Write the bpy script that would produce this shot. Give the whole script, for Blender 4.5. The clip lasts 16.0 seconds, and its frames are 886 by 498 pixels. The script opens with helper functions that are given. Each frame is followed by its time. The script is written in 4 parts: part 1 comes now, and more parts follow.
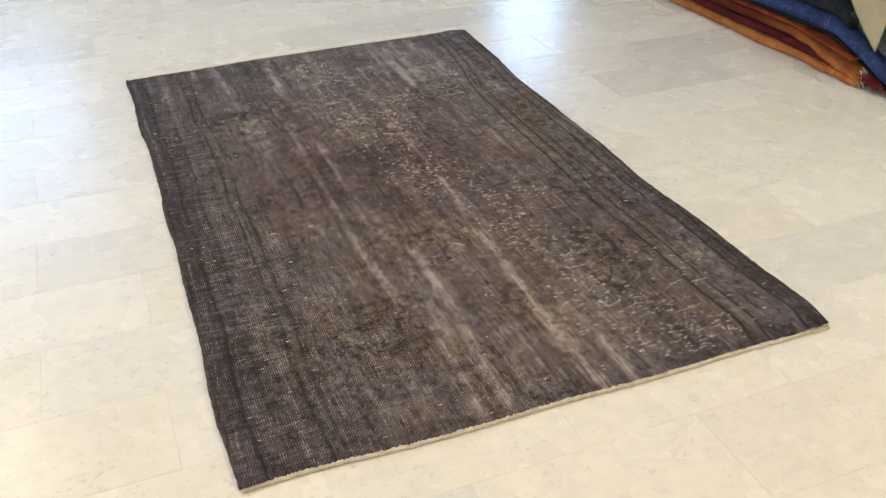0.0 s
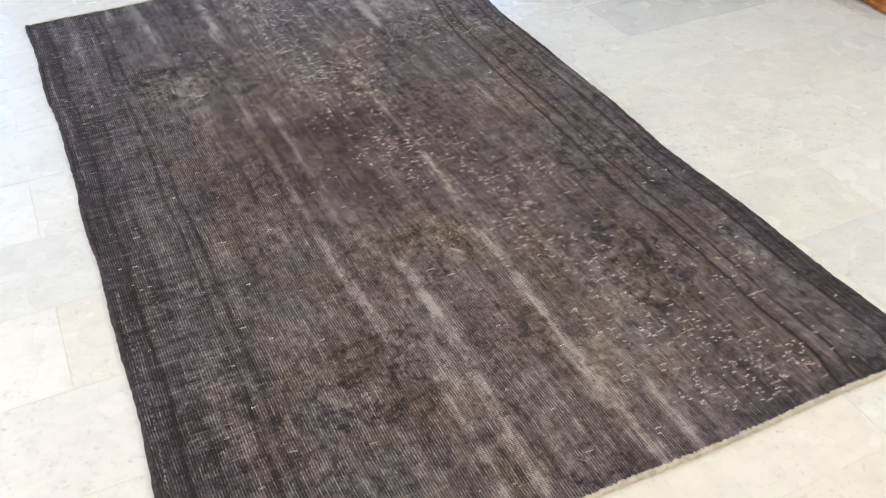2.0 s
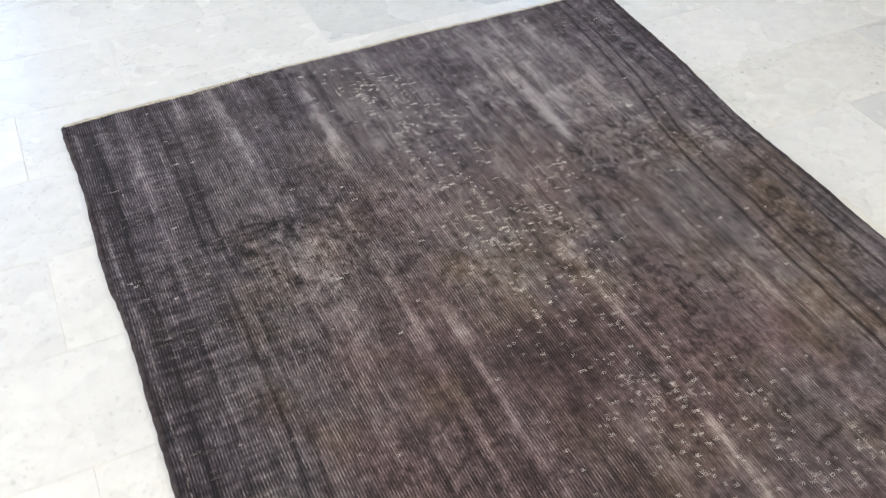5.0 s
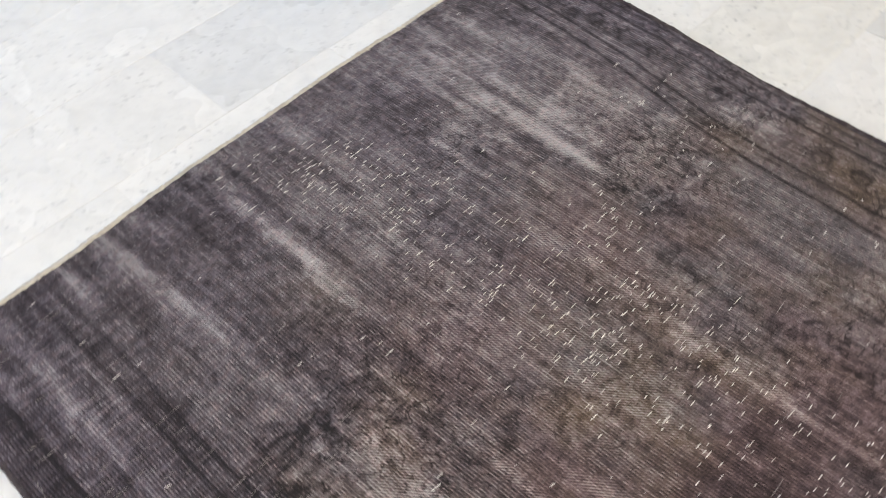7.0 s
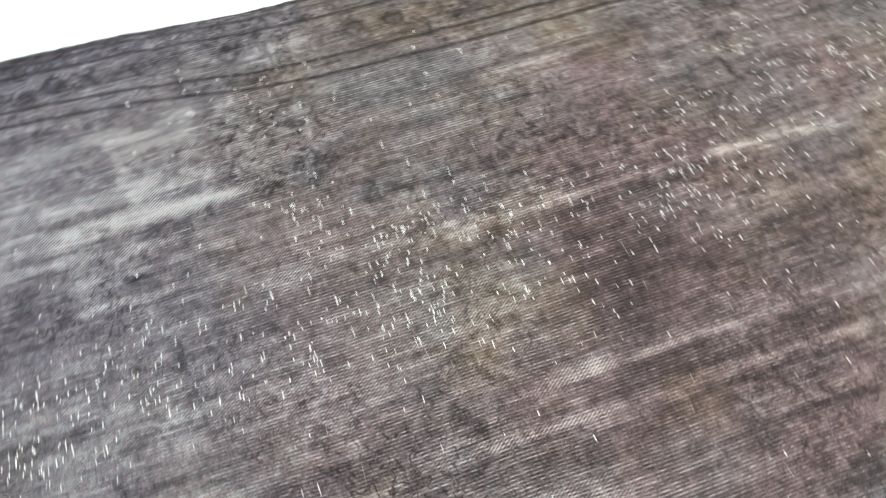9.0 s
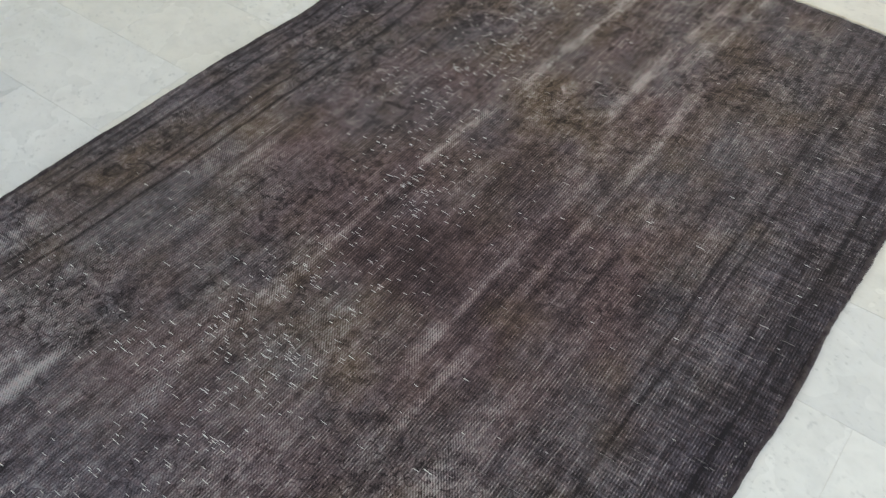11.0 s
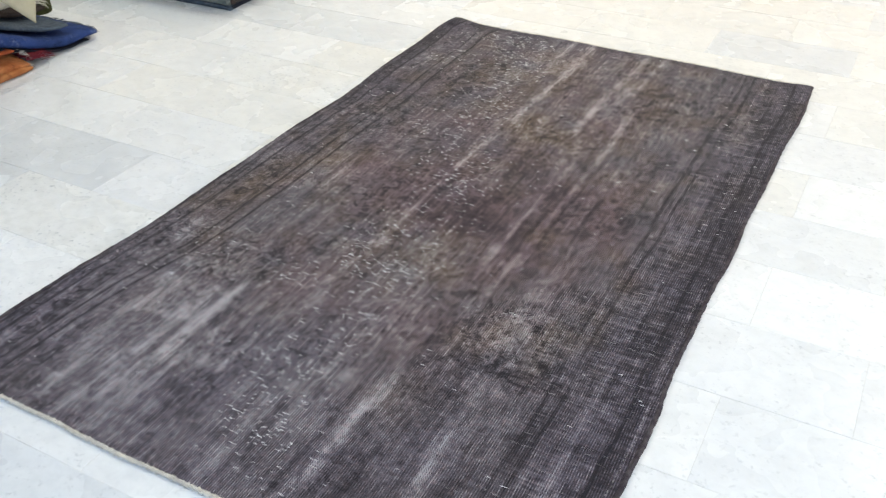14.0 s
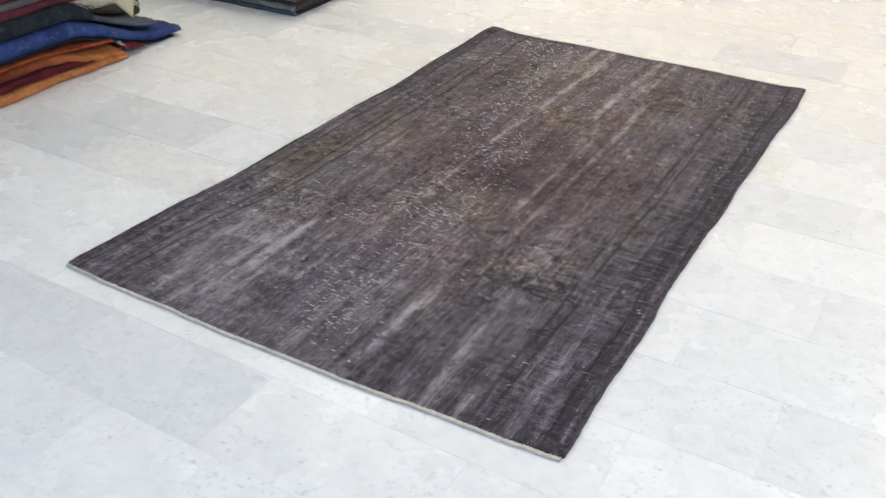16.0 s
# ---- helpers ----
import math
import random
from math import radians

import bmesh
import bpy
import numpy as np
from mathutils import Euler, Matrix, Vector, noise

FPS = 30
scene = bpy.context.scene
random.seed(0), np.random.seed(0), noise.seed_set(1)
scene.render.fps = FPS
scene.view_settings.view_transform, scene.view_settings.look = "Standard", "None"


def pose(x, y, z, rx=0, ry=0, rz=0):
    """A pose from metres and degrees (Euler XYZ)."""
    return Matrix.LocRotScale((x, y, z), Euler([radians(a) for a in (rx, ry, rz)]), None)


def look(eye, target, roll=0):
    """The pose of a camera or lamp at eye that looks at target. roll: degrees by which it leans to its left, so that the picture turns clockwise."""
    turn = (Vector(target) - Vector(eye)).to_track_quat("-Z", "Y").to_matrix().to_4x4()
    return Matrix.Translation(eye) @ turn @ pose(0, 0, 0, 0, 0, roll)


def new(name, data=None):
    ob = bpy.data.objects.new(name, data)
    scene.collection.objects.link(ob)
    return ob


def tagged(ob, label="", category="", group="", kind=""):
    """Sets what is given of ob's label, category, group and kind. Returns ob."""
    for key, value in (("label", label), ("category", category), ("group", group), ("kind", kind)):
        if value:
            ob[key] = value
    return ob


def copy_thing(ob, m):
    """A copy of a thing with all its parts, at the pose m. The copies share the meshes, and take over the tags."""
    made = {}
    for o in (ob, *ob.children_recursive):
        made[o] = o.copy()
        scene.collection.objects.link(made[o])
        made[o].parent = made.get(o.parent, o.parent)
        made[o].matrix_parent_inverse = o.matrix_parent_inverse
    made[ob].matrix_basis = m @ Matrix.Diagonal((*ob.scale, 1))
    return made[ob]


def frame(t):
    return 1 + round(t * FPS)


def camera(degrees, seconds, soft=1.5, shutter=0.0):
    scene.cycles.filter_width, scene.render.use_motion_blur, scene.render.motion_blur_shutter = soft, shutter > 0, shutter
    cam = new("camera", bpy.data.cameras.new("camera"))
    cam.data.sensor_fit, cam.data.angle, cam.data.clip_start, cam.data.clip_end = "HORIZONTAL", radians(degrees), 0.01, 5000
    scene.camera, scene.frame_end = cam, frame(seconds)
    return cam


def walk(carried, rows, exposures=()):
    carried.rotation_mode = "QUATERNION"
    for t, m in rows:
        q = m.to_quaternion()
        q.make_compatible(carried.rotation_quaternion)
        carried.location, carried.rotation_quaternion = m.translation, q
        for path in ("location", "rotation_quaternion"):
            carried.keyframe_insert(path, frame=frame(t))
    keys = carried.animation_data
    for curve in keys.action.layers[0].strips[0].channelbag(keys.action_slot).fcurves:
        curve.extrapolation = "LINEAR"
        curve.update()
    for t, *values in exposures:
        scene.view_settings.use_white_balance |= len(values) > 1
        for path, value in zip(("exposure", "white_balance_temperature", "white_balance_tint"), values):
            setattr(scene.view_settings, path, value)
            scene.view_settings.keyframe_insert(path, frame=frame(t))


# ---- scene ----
cam = camera(52.5, 16.0, soft=1.3, shutter=0.5)
PATH = [
    (0, (-0.13, -1.501, 1.57), (0.505, 0.071, 0.509), -1.0),
    (0.5, (0.011, -1.369, 1.563), (0.597, 0.181, 0.444), -0.4),
    (1, (0.088, -1.237, 1.539), (0.668, 0.262, 0.349), 0.9),
    (1.5, (0.05, -1.025, 1.518), (0.683, 0.425, 0.293), 1.2),
    (2, (0.009, -0.831, 1.517), (0.697, 0.564, 0.259), -0.5),
    (2.5, (0.038, -0.646, 1.51), (0.725, 0.733, 0.234), -0.0),
    (3, (0.091, -0.44, 1.506), (0.735, 0.974, 0.246), -0.3),
    (3.5, (0.041, -0.194, 1.494), (0.727, 1.154, 0.186), 1.7),
    (4, (-0.05, 0.048, 1.499), (0.641, 1.366, 0.163), 0.9),
    (4.5, (-0.019, 0.312, 1.476), (0.66, 1.596, 0.101), 1.2),
    (5, (0.051, 0.584, 1.471), (0.695, 1.871, 0.082), 0.6),
    (5.2, (0.032, 0.681, 1.456), (0.7, 1.95, 0.063), 1.8),
    (7.3, (0.054, 1.628, 1.401), (0.998, 2.38, -0.193), -5.5),
    (7.5, (0.004, 1.694, 1.406), (0.993, 2.363, -0.198), -8.5),
    (8, (-0.042, 1.836, 1.408), (1.057, 2.231, -0.216), -9.3),
    (8.5, (0.034, 1.977, 1.407), (1.136, 2.008, -0.261), -6.4),
    (9, (0.124, 2.121, 1.419), (1.135, 1.806, -0.278), -2.7),
    (9.5, (0.157, 2.303, 1.433), (1.092, 1.686, -0.224), -1.7),
    (10, (0.11, 2.382, 1.46), (0.985, 1.532, -0.125), 0.1),
    (10.2, (0.068, 2.406, 1.463), (0.919, 1.499, -0.104), 0.8),
    (12.3, (-0.156, 3.08, 1.535), (0.568, 1.756, 0.221), 0.2),
    (12.5, (-0.222, 3.142, 1.541), (0.524, 1.815, 0.243), 0.4),
    (13, (-0.328, 3.324, 1.573), (0.481, 2.005, 0.306), 1.0),
    (13.5, (-0.311, 3.551, 1.578), (0.506, 2.169, 0.386), 1.2),
    (14, (-0.271, 3.77, 1.577), (0.501, 2.317, 0.441), -0.7),
    (14.5, (-0.346, 3.889, 1.593), (0.441, 2.426, 0.479), -0.0),
    (15, (-0.488, 4.031, 1.599), (0.331, 2.585, 0.486), 0.6),
    (15.5, (-0.552, 4.18, 1.605), (0.265, 2.718, 0.512), 1.6),
    (16, (-0.529, 4.343, 1.607), (0.314, 2.872, 0.547), 0.3),
]
EXPOSURES = [(0, -0.38, 7800, 12), (1, -0.31, 7150, 15), (1.5, -0.09, 6950, 13), (2.5, -0.19, 6600, 12), (5.2, -0.04, 6830, 13), (7.3, 0.01, 6980, 15), (8.2, 0.10, 6660, 12),
             (9, 0.80, 6430, 0), (9.6, 0.60, 6430, 3), (10.2, 0.02, 6380, 5), (12.3, -0.71, 6330, 10), (13.1, -0.60, 6270, 12), (13.5, -0.10, 6270, 10), (14, 0.00, 6270, 10), (15, -0.02, 6450, 12), (16, -0.17, 6500, 13)]
walk(cam, [(t, look(eye, target, roll)) for t, eye, target, roll in PATH], EXPOSURES)

# ---- light ----
world = bpy.data.worlds.new("world")
scene.world = world
world.use_nodes = True
wn = world.node_tree.nodes
sky = wn.new("ShaderNodeTexSky")
sky.sky_type, sky.sun_disc = "NISHITA", False
sky.sun_elevation, sky.sun_rotation = radians(50), radians(160)
world.node_tree.links.new(sky.outputs[0], wn["Background"].inputs[0])
wn["Background"].inputs[1].default_value = 0.12

NORTH, SOUTH, WEST, EAST, TOP = 8.0, -6.0, -5.0, 7.0, 3.4
# window openings in the north wall: x0, x1, z0, z1
OPENINGS = [(-3.6, -0.25, 1.60, 3.32), (4.45, 5.35, 0.0, 2.85)]
# the first is placed from its glint on the floor, the other three are added
DOWNLIGHTS = [(0.66, -0.56), (0.55, -3.2), (0.55, 3.4), (5.6, -0.2)]


def area(name, m, sx, sy, power, col, shape="RECTANGLE"):
    d = bpy.data.lights.new(name, "AREA")
    d.shape, d.size, d.size_y, d.energy, d.color = shape, sx, sy, power, col
    ob = new(name, d)
    ob.matrix_world = m
    return ob


for (x0, x1, z0, z1), power in zip(OPENINGS, (135, 80)):
    xm, zm = (x0 + x1) / 2, (z0 + z1) / 2
    area("window_light", look((xm, NORTH + 0.08, zm), (xm, 0, zm)), x1 - x0 - 0.1, z1 - z0 - 0.1, power, (0.24, 0.50, 1.0))
# wide opening added in the unseen west wall as a broad soft fill
FILL_FRONT = (-3.4, 5.4, 0.35, 2.75)
area("window_light", look((WEST - 0.08, (FILL_FRONT[0] + FILL_FRONT[1]) / 2, (FILL_FRONT[2] + FILL_FRONT[3]) / 2), (0, (FILL_FRONT[0] + FILL_FRONT[1]) / 2, (FILL_FRONT[2] + FILL_FRONT[3]) / 2)), FILL_FRONT[1] - FILL_FRONT[0] - 0.1, FILL_FRONT[3] - FILL_FRONT[2] - 0.1, 222, (1.0, 0.985, 0.955))
# square ceiling lamps added out of view to even out the floor's light
FILL_PANELS = [(-1.6, y) for y in (-4.0, -1.6, 1.4, 4.4)] + [(3.4, y) for y in (-4.2, -2.6, -0.95, 4.4)]
for x, y in FILL_PANELS:
    area("panel_light", look((x, y, TOP - 0.03), (x, y, 0)), 0.9, 0.9, 36 if y > 4 else 56 if x > 2 else 38, (1.0, 0.81, 0.59) if y < -1 else (0.945, 1.0, 0.90))
for x, y in DOWNLIGHTS:
    warm = (1.0, 0.86, 0.66) if y < 1 else (1.0, 0.97, 0.93)
    area("downlight_glow", look((x, y, TOP - 0.012), (x, y, 0)), 0.17, 0.17, 6 if y < 1 else 3.6, warm, "DISK")


# ---- materials ----
def material(name, rough=0.6, spec=0.5, sheen=0.0):
    m = bpy.data.materials.new(name)
    m.use_nodes = True
    b = m.node_tree.nodes["Principled BSDF"]
    b.inputs["Roughness"].default_value = rough
    b.inputs["Specular IOR Level"].default_value = spec
    b.inputs["Sheen Weight"].default_value = sheen
    return m, m.node_tree.nodes, m.node_tree.links, b


def put(nodes, links, kind, *feeds, operation=""):
    """A node of that kind; feeds go into its inputs in order, None leaves one as it is."""
    n = nodes.new(kind)
    if operation:
        n.operation = operation
    for slot, feed in zip(n.inputs, feeds):
        if feed is None:
            continue
        if isinstance(feed, bpy.types.NodeSocket):
            links.new(feed, slot)
        else:
            slot.default_value = feed
    return n


def math_node(nodes, links, op, a, b=0.0):
    return put(nodes, links, "ShaderNodeMath", a, b, operation=op).outputs[0]


def ramp(nodes, links, feed, stops):
    n = nodes.new("ShaderNodeValToRGB")
    links.new(feed, n.inputs[0])
    e = n.color_ramp.elements
    while len(e) < len(stops):
        e.new(0.5)
    for item, (at, col) in zip(e, stops):
        item.position = at
        item.color = (*col, 1) if isinstance(col, tuple) else (col, col, col, 1)
    return n.outputs[0]


def mix(nodes, links, factor, a, b, how="MIX"):
    n = nodes.new("ShaderNodeMix")
    n.data_type, n.blend_type = "RGBA", how
    for slot, feed in ((0, factor), (6, a), (7, b)):
        if isinstance(feed, bpy.types.NodeSocket):
            links.new(feed, n.inputs[slot])
        elif slot == 0:
            n.inputs[0].default_value = feed
        else:
            n.inputs[slot].default_value = (*feed, 1)
    return n.outputs[2]


def noise_tex(nodes, links, vec, scale, detail=4.0, rough=0.55, distort=0.0):
    n = nodes.new("ShaderNodeTexNoise")
    links.new(vec, n.inputs["Vector"])
    n.inputs["Scale"].default_value, n.inputs["Detail"].default_value = scale, detail
    n.inputs["Roughness"].default_value, n.inputs["Distortion"].default_value = rough, distort
    return n.outputs["Fac"]


def marble(name, tone, dim, specks=0.35, vein=0.5, stain=0.0):
    m, n, l, b = material(name, 0.3, 0.5)
    place = n.new("ShaderNodeTexCoord").outputs["Object"]
    chance = math_node(n, l, "ADD", n.new("ShaderNodeObjectInfo").outputs["Random"], n.new("ShaderNodeNewGeometry").outputs["Random Per Island"])
    shift = math_node(n, l, "MULTIPLY", chance, 37.0)
    vec = put(n, l, "ShaderNodeVectorMath", place, shift, operation="ADD").outputs[0]
    turned = put(n, l, "ShaderNodeMapping", vec)
    turned.inputs["Rotation"].default_value = (0, 0, 0.6)
    turned.inputs["Scale"].default_value = (1, 1.25, 1)
    turned = turned.outputs[0]
    cloud = noise_tex(n, l, turned, 5.5, 4.0, 0.55, 0.3)
    fine = noise_tex(n, l, turned, 19.0, 4.0, 0.6, 0.2)
    col = mix(n, l, ramp(n, l, cloud, [(0.3, 0.0), (0.72, 1.0)]), tone, dim)
    col = mix(n, l, math_node(n, l, "MULTIPLY", ramp(n, l, fine, [(0.42, 0.0), (0.72, 1.0)]), vein), col, tuple(c * 0.86 for c in dim))
    # grey flecks, in drifts
    drift = ramp(n, l, noise_tex(n, l, vec, 7.0, 2.0, 0.5), [(0.40, 0.15), (0.60, 1.0)])
    spots = ramp(n, l, noise_tex(n, l, turned, 60.0, 2.0, 0.55), [(0.58, 0.0), (0.74, 1.0)])
    col = mix(n, l, math_node(n, l, "MULTIPLY", math_node(n, l, "MULTIPLY", spots, drift), specks), col, (0.40, 0.41, 0.42))
    pits = ramp(n, l, noise_tex(n, l, turned, 36.0, 2.0, 0.5), [(0.66, 0.0), (0.80, 0.8)])
    col = mix(n, l, math_node(n, l, "MULTIPLY", pits, min(1.0, specks * 0.35)), col, (0.42, 0.43, 0.44))
    if stain:
        rust = noise_tex(n, l, vec, 3.4, 3.0, 0.5)
        col = mix(n, l, math_node(n, l, "MULTIPLY", ramp(n, l, rust, [(0.5, 0.0), (0.75, 1.0)]), stain), col, (0.68, 0.57, 0.38))
    # each tile a little lighter or darker
    span = put(n, l, "ShaderNodeMapRange", chance, 0.0, 2.0, 0.94, 1.03).outputs[0]
    grey = put(n, l, "ShaderNodeCombineXYZ", span, span, span).outputs[0]
    col = mix(n, l, 1.0, col, grey, "MULTIPLY")
    l.new(col, b.inputs["Base Color"])
    worn = noise_tex(n, l, vec, 4.0, 3.0, 0.5)
    l.new(put(n, l, "ShaderNodeMapRange", worn, 0.3, 0.7, 0.25, 0.29).outputs[0], b.inputs["Roughness"])
    return m


MARBLE = {
    "w": marble("marble_white", (0.78, 0.78, 0.77), (0.72, 0.725, 0.72), 0.55, 0.5),
    "h": marble("marble_pale_grey", (0.74, 0.745, 0.745), (0.685, 0.692, 0.695), 0.6, 0.5),
    "g": marble("marble_grey", (0.69, 0.70, 0.705), (0.625, 0.638, 0.645), 0.65, 0.5),
    "c": marble("marble_cream", (0.765, 0.757, 0.722), (0.71, 0.705, 0.68), 0.5, 0.5, 0.08),
    "s": marble("marble_speckled", (0.77, 0.768, 0.745), (0.70, 0.70, 0.68), 1.0, 0.7, 0.12),
}


def mottled(name, a, b2, scale, rough=0.85, bump_by=0.3, spec=0.3):
    m, n, l, b = material(name, rough, spec)
    place = n.new("ShaderNodeTexCoord").outputs["Object"]
    big = noise_tex(n, l, place, scale, 5.0, 0.6)
    fine = noise_tex(n, l, place, scale * 14, 3.0, 0.6)
    col = mix(n, l, ramp(n, l, big, [(0.35, 0.0), (0.68, 1.0)]), a, b2)
    col = mix(n, l, ramp(n, l, fine, [(0.3, 0.25), (0.7, 0.0)]), col, tuple(c * 0.55 for c in a))
    l.new(col, b.inputs["Base Color"])
    bump = n.new("ShaderNodeBump")
    bump.inputs["Strength"].default_value, bump.inputs["Distance"].default_value = bump_by, 0.003
    l.new(fine, bump.inputs["Height"])
    l.new(bump.outputs[0], b.inputs["Normal"])
    return m


def glow(name, col, strength):
    m, n, l, b = material(name, 0.5)
    b.inputs["Base Color"].default_value = (*col, 1)
    b.inputs["Emission Color"].default_value = (*col, 1)
    b.inputs["Emission Strength"].default_value = strength
    return m


GROUT = mottled("grout", (0.74, 0.73, 0.70), (0.58, 0.57, 0.55), 9, 0.9)
PAINT = mottled("wall_paint", (0.74, 0.72, 0.68), (0.70, 0.68, 0.645), 1.5, 0.7, 0.08)
CEILING_PAINT = mottled("ceiling_paint", (0.78, 0.77, 0.75), (0.75, 0.74, 0.72), 1.2, 0.8, 0.05)
ALU = mottled("window_frame_paint", (0.55, 0.56, 0.57), (0.5, 0.51, 0.52), 3, 0.35, 0.05)
STEEL = mottled("lamp_rim_metal", (0.7, 0.7, 0.68), (0.62, 0.62, 0.6), 4, 0.3, 0.05)
DIFFUSER = glow("lamp_diffuser", (1.0, 0.94, 0.84), 3.0)
CREAM = mottled("cotton_binding", (0.76, 0.71, 0.61), (0.52, 0.47, 0.40), 55, 0.95, 1.0)


def thread(name, a, b2):
    m, n, l, b = material(name, 0.95, 0.15)
    chance = n.new("ShaderNodeNewGeometry").outputs["Random Per Island"]
    fine = noise_tex(n, l, n.new("ShaderNodeTexCoord").outputs["Object"], 300.0, 2.0)
    col = mix(n, l, ramp(n, l, chance, [(0.1, 0.0), (0.9, 1.0)]), a, b2)
    l.new(mix(n, l, ramp(n, l, fine, [(0.35, 0.5), (0.6, 0.0)]), col, tuple(c * 0.5 for c in a)), b.inputs["Base Color"])
    return m


TUFT = thread("bare_cotton_knot", (0.58, 0.55, 0.52), (0.90, 0.88, 0.84))
WEFT = thread("bare_weft", (0.09, 0.082, 0.08), (0.40, 0.375, 0.36))


def rug_field():
    """Clipped wool: dark overdye over pale ribs that run along the length, each a row of knots; the vertex layers say where it is worn."""
    m, n, l, b = material("overdyed_wool", 0.95, 0.15, 0.08)
    b.inputs["Sheen Roughness"].default_value = 0.5

    def op(kind, a, c=0.0):
        return math_node(n, l, kind, a, c)

    def span(v, a, c, low=0.0, high=1.0):
        return put(n, l, "ShaderNodeMapRange", v, a, c, low, high).outputs[0]

    def stretched(sx, sy, detail=3.0, rough=0.6, distort=0.0):
        mp = put(n, l, "ShaderNodeMapping", place)
        mp.inputs["Scale"].default_value = (sx, sy, 1)
        return noise_tex(n, l, mp.outputs[0], 1.0, detail, rough, distort)

    def centred(v, gain):
        return op("MULTIPLY", op("SUBTRACT", v, 0.5), gain)

    def layer(name):
        a = n.new("ShaderNodeAttribute")
        a.attribute_name = name
        return put(n, l, "ShaderNodeSeparateColor", a.outputs["Color"]).outputs

    place = n.new("ShaderNodeTexCoord").outputs["Object"]
    worn, brown, olive = layer("wear")[:3]
    drawn, scroll, bare = layer("drawing")[:3]
    ribbed, navy = layer("weave")[:2]
    xyz = put(n, l, "ShaderNodeSeparateXYZ", place).outputs
    # ribs, each with its own row of knots
    sway = noise_tex(n, l, place, 2.6, 2.0)
    across = op("DIVIDE", op("ADD", xyz[0], op("MULTIPLY", sway, 0.022)), 0.0063)
    row = op("FLOOR", across)
    crest = op("ABSOLUTE", op("SUBTRACT", op("FRACT", across), 0.5))
    crest = span(crest, 0.34, 0.06)
    own = put(n, l, "ShaderNodeCombineXYZ", op("MULTIPLY", row, 3.71), op("MULTIPLY", xyz[1], 95.0), 0.0).outputs[0]
    knots = noise_tex(n, l, own, 1.0, 2.0, 0.6)
    own_far = put(n, l, "ShaderNodeCombineXYZ", op("MULTIPLY", row, 5.13), op("MULTIPLY", xyz[1], 14.0), 3.0).outputs[0]
    thread_far = noise_tex(n, l, own_far, 1.0, 3.0, 0.6)
    # slanting stitches where the pile is gone
    slant = op("SINE", op("ADD", op("MULTIPLY", across, 2 * math.pi), op("MULTIPLY", xyz[1], 2 * math.pi / 0.0085)))
    fine = noise_tex(n, l, place, 330.0, 2.0, 0.6)
    fibres = stretched(75, 2.4, 3.0, 0.55)
    weft = stretched(22, 210, 3.0, 0.6)
    weft_far = stretched(4, 70, 4.0, 0.6)
    blotch = noise_tex(n, l, place, 17.0, 6.0, 0.66, 0.3)
    small = noise_tex(n, l, place, 64.0, 5.0, 0.68, 0.5)
    level = op("ADD", worn, centred(blotch, 0.50))
    level = op("ADD", level, centred(small, 0.74))
    level = op("ADD", level, centred(fibres, 0.46))
    level = op("ADD", level, op("MULTIPLY", centred(thread_far, 0.95), op("ADD", worn, 0.12)))
    level = op("ADD", level, centred(fine, 0.50))
    level = op("ADD", level, op("MULTIPLY", centred(weft, 0.8), op("ADD", op("MULTIPLY", bare, 0.8), 0.15)))
    level = op("ADD", level, op("MULTIPLY", centred(weft_far, 0.9), bare))
    # clipped pile left standing in small ragged islands, and thin places between them
    island = noise_tex(n, l, place, 27.0, 7.0, 0.74, 0.4)
    level = op("SUBTRACT", level, op("MULTIPLY", span(island, 0.52, 0.60), op("ADD", op("MULTIPLY", scroll, 0.20), 0.10)))
    level = op("ADD", level, op("MULTIPLY", span(island, 0.44, 0.36), op("ADD", op("MULTIPLY", scroll, 0.12), 0.11)))
    # broken dark outlines of leaves
    curl = noise_tex(n, l, place, 30.0, 1.5, 0.5, 0.9)
    lines = ramp(n, l, op("ABSOLUTE", op("SUBTRACT", curl, 0.5)), [(0.010, 1.0), (0.032, 0.0)])
    broken = ramp(n, l, small, [(0.42, 0.0), (0.56, 1.0)])
    lines = op("MULTIPLY", op("MULTIPLY", lines, broken), op("MULTIPLY", scroll, 0.8))
    dark = op("MAXIMUM", op("MULTIPLY", drawn, ramp(n, l, small, [(0.34, 0.2), (0.52, 1.0)])), lines)
    level = op("SUBTRACT", level, op("MULTIPLY", dark, 0.62))
    # the ribs lift out of whatever ground they stand in
    thread_on = op("MULTIPLY", op("MULTIPLY", span(knots, 0.38, 0.66, 0.0, 1.35), span(thread_far, 0.32, 0.62, 0.35, 1.15)), ribbed)
    thread_on = op("MULTIPLY", thread_on, op("SUBTRACT", 1.0, op("MULTIPLY", dark, 0.7)))
    level = op("ADD", level, op("MULTIPLY", op("SUBTRACT", crest, 0.42), op("MULTIPLY", thread_on, 0.62)))
    level = op("ADD", level, op("MULTIPLY", slant, op("MULTIPLY", span(worn, 0.44, 0.70), 0.22)))
    value = ramp(n, l, level, [(0.0, 0.014), (0.2, 0.034), (0.42, 0.071), (0.65, 0.150), (1.0, 0.33)])
    tint = mix(n, l, brown, (1.14, 1.0, 1.10), (1.50, 1.0, 1.05))
    tint = mix(n, l, olive, tint, (1.42, 1.0, 0.68))
    tint = mix(n, l, navy, tint, (1.17, 1.0, 1.25))
    pale = mix(n, l, brown, (1.05, 1.0, 0.98), (1.15, 1.0, 0.95))
    pale = mix(n, l, navy, pale, (1.02, 1.0, 1.05))
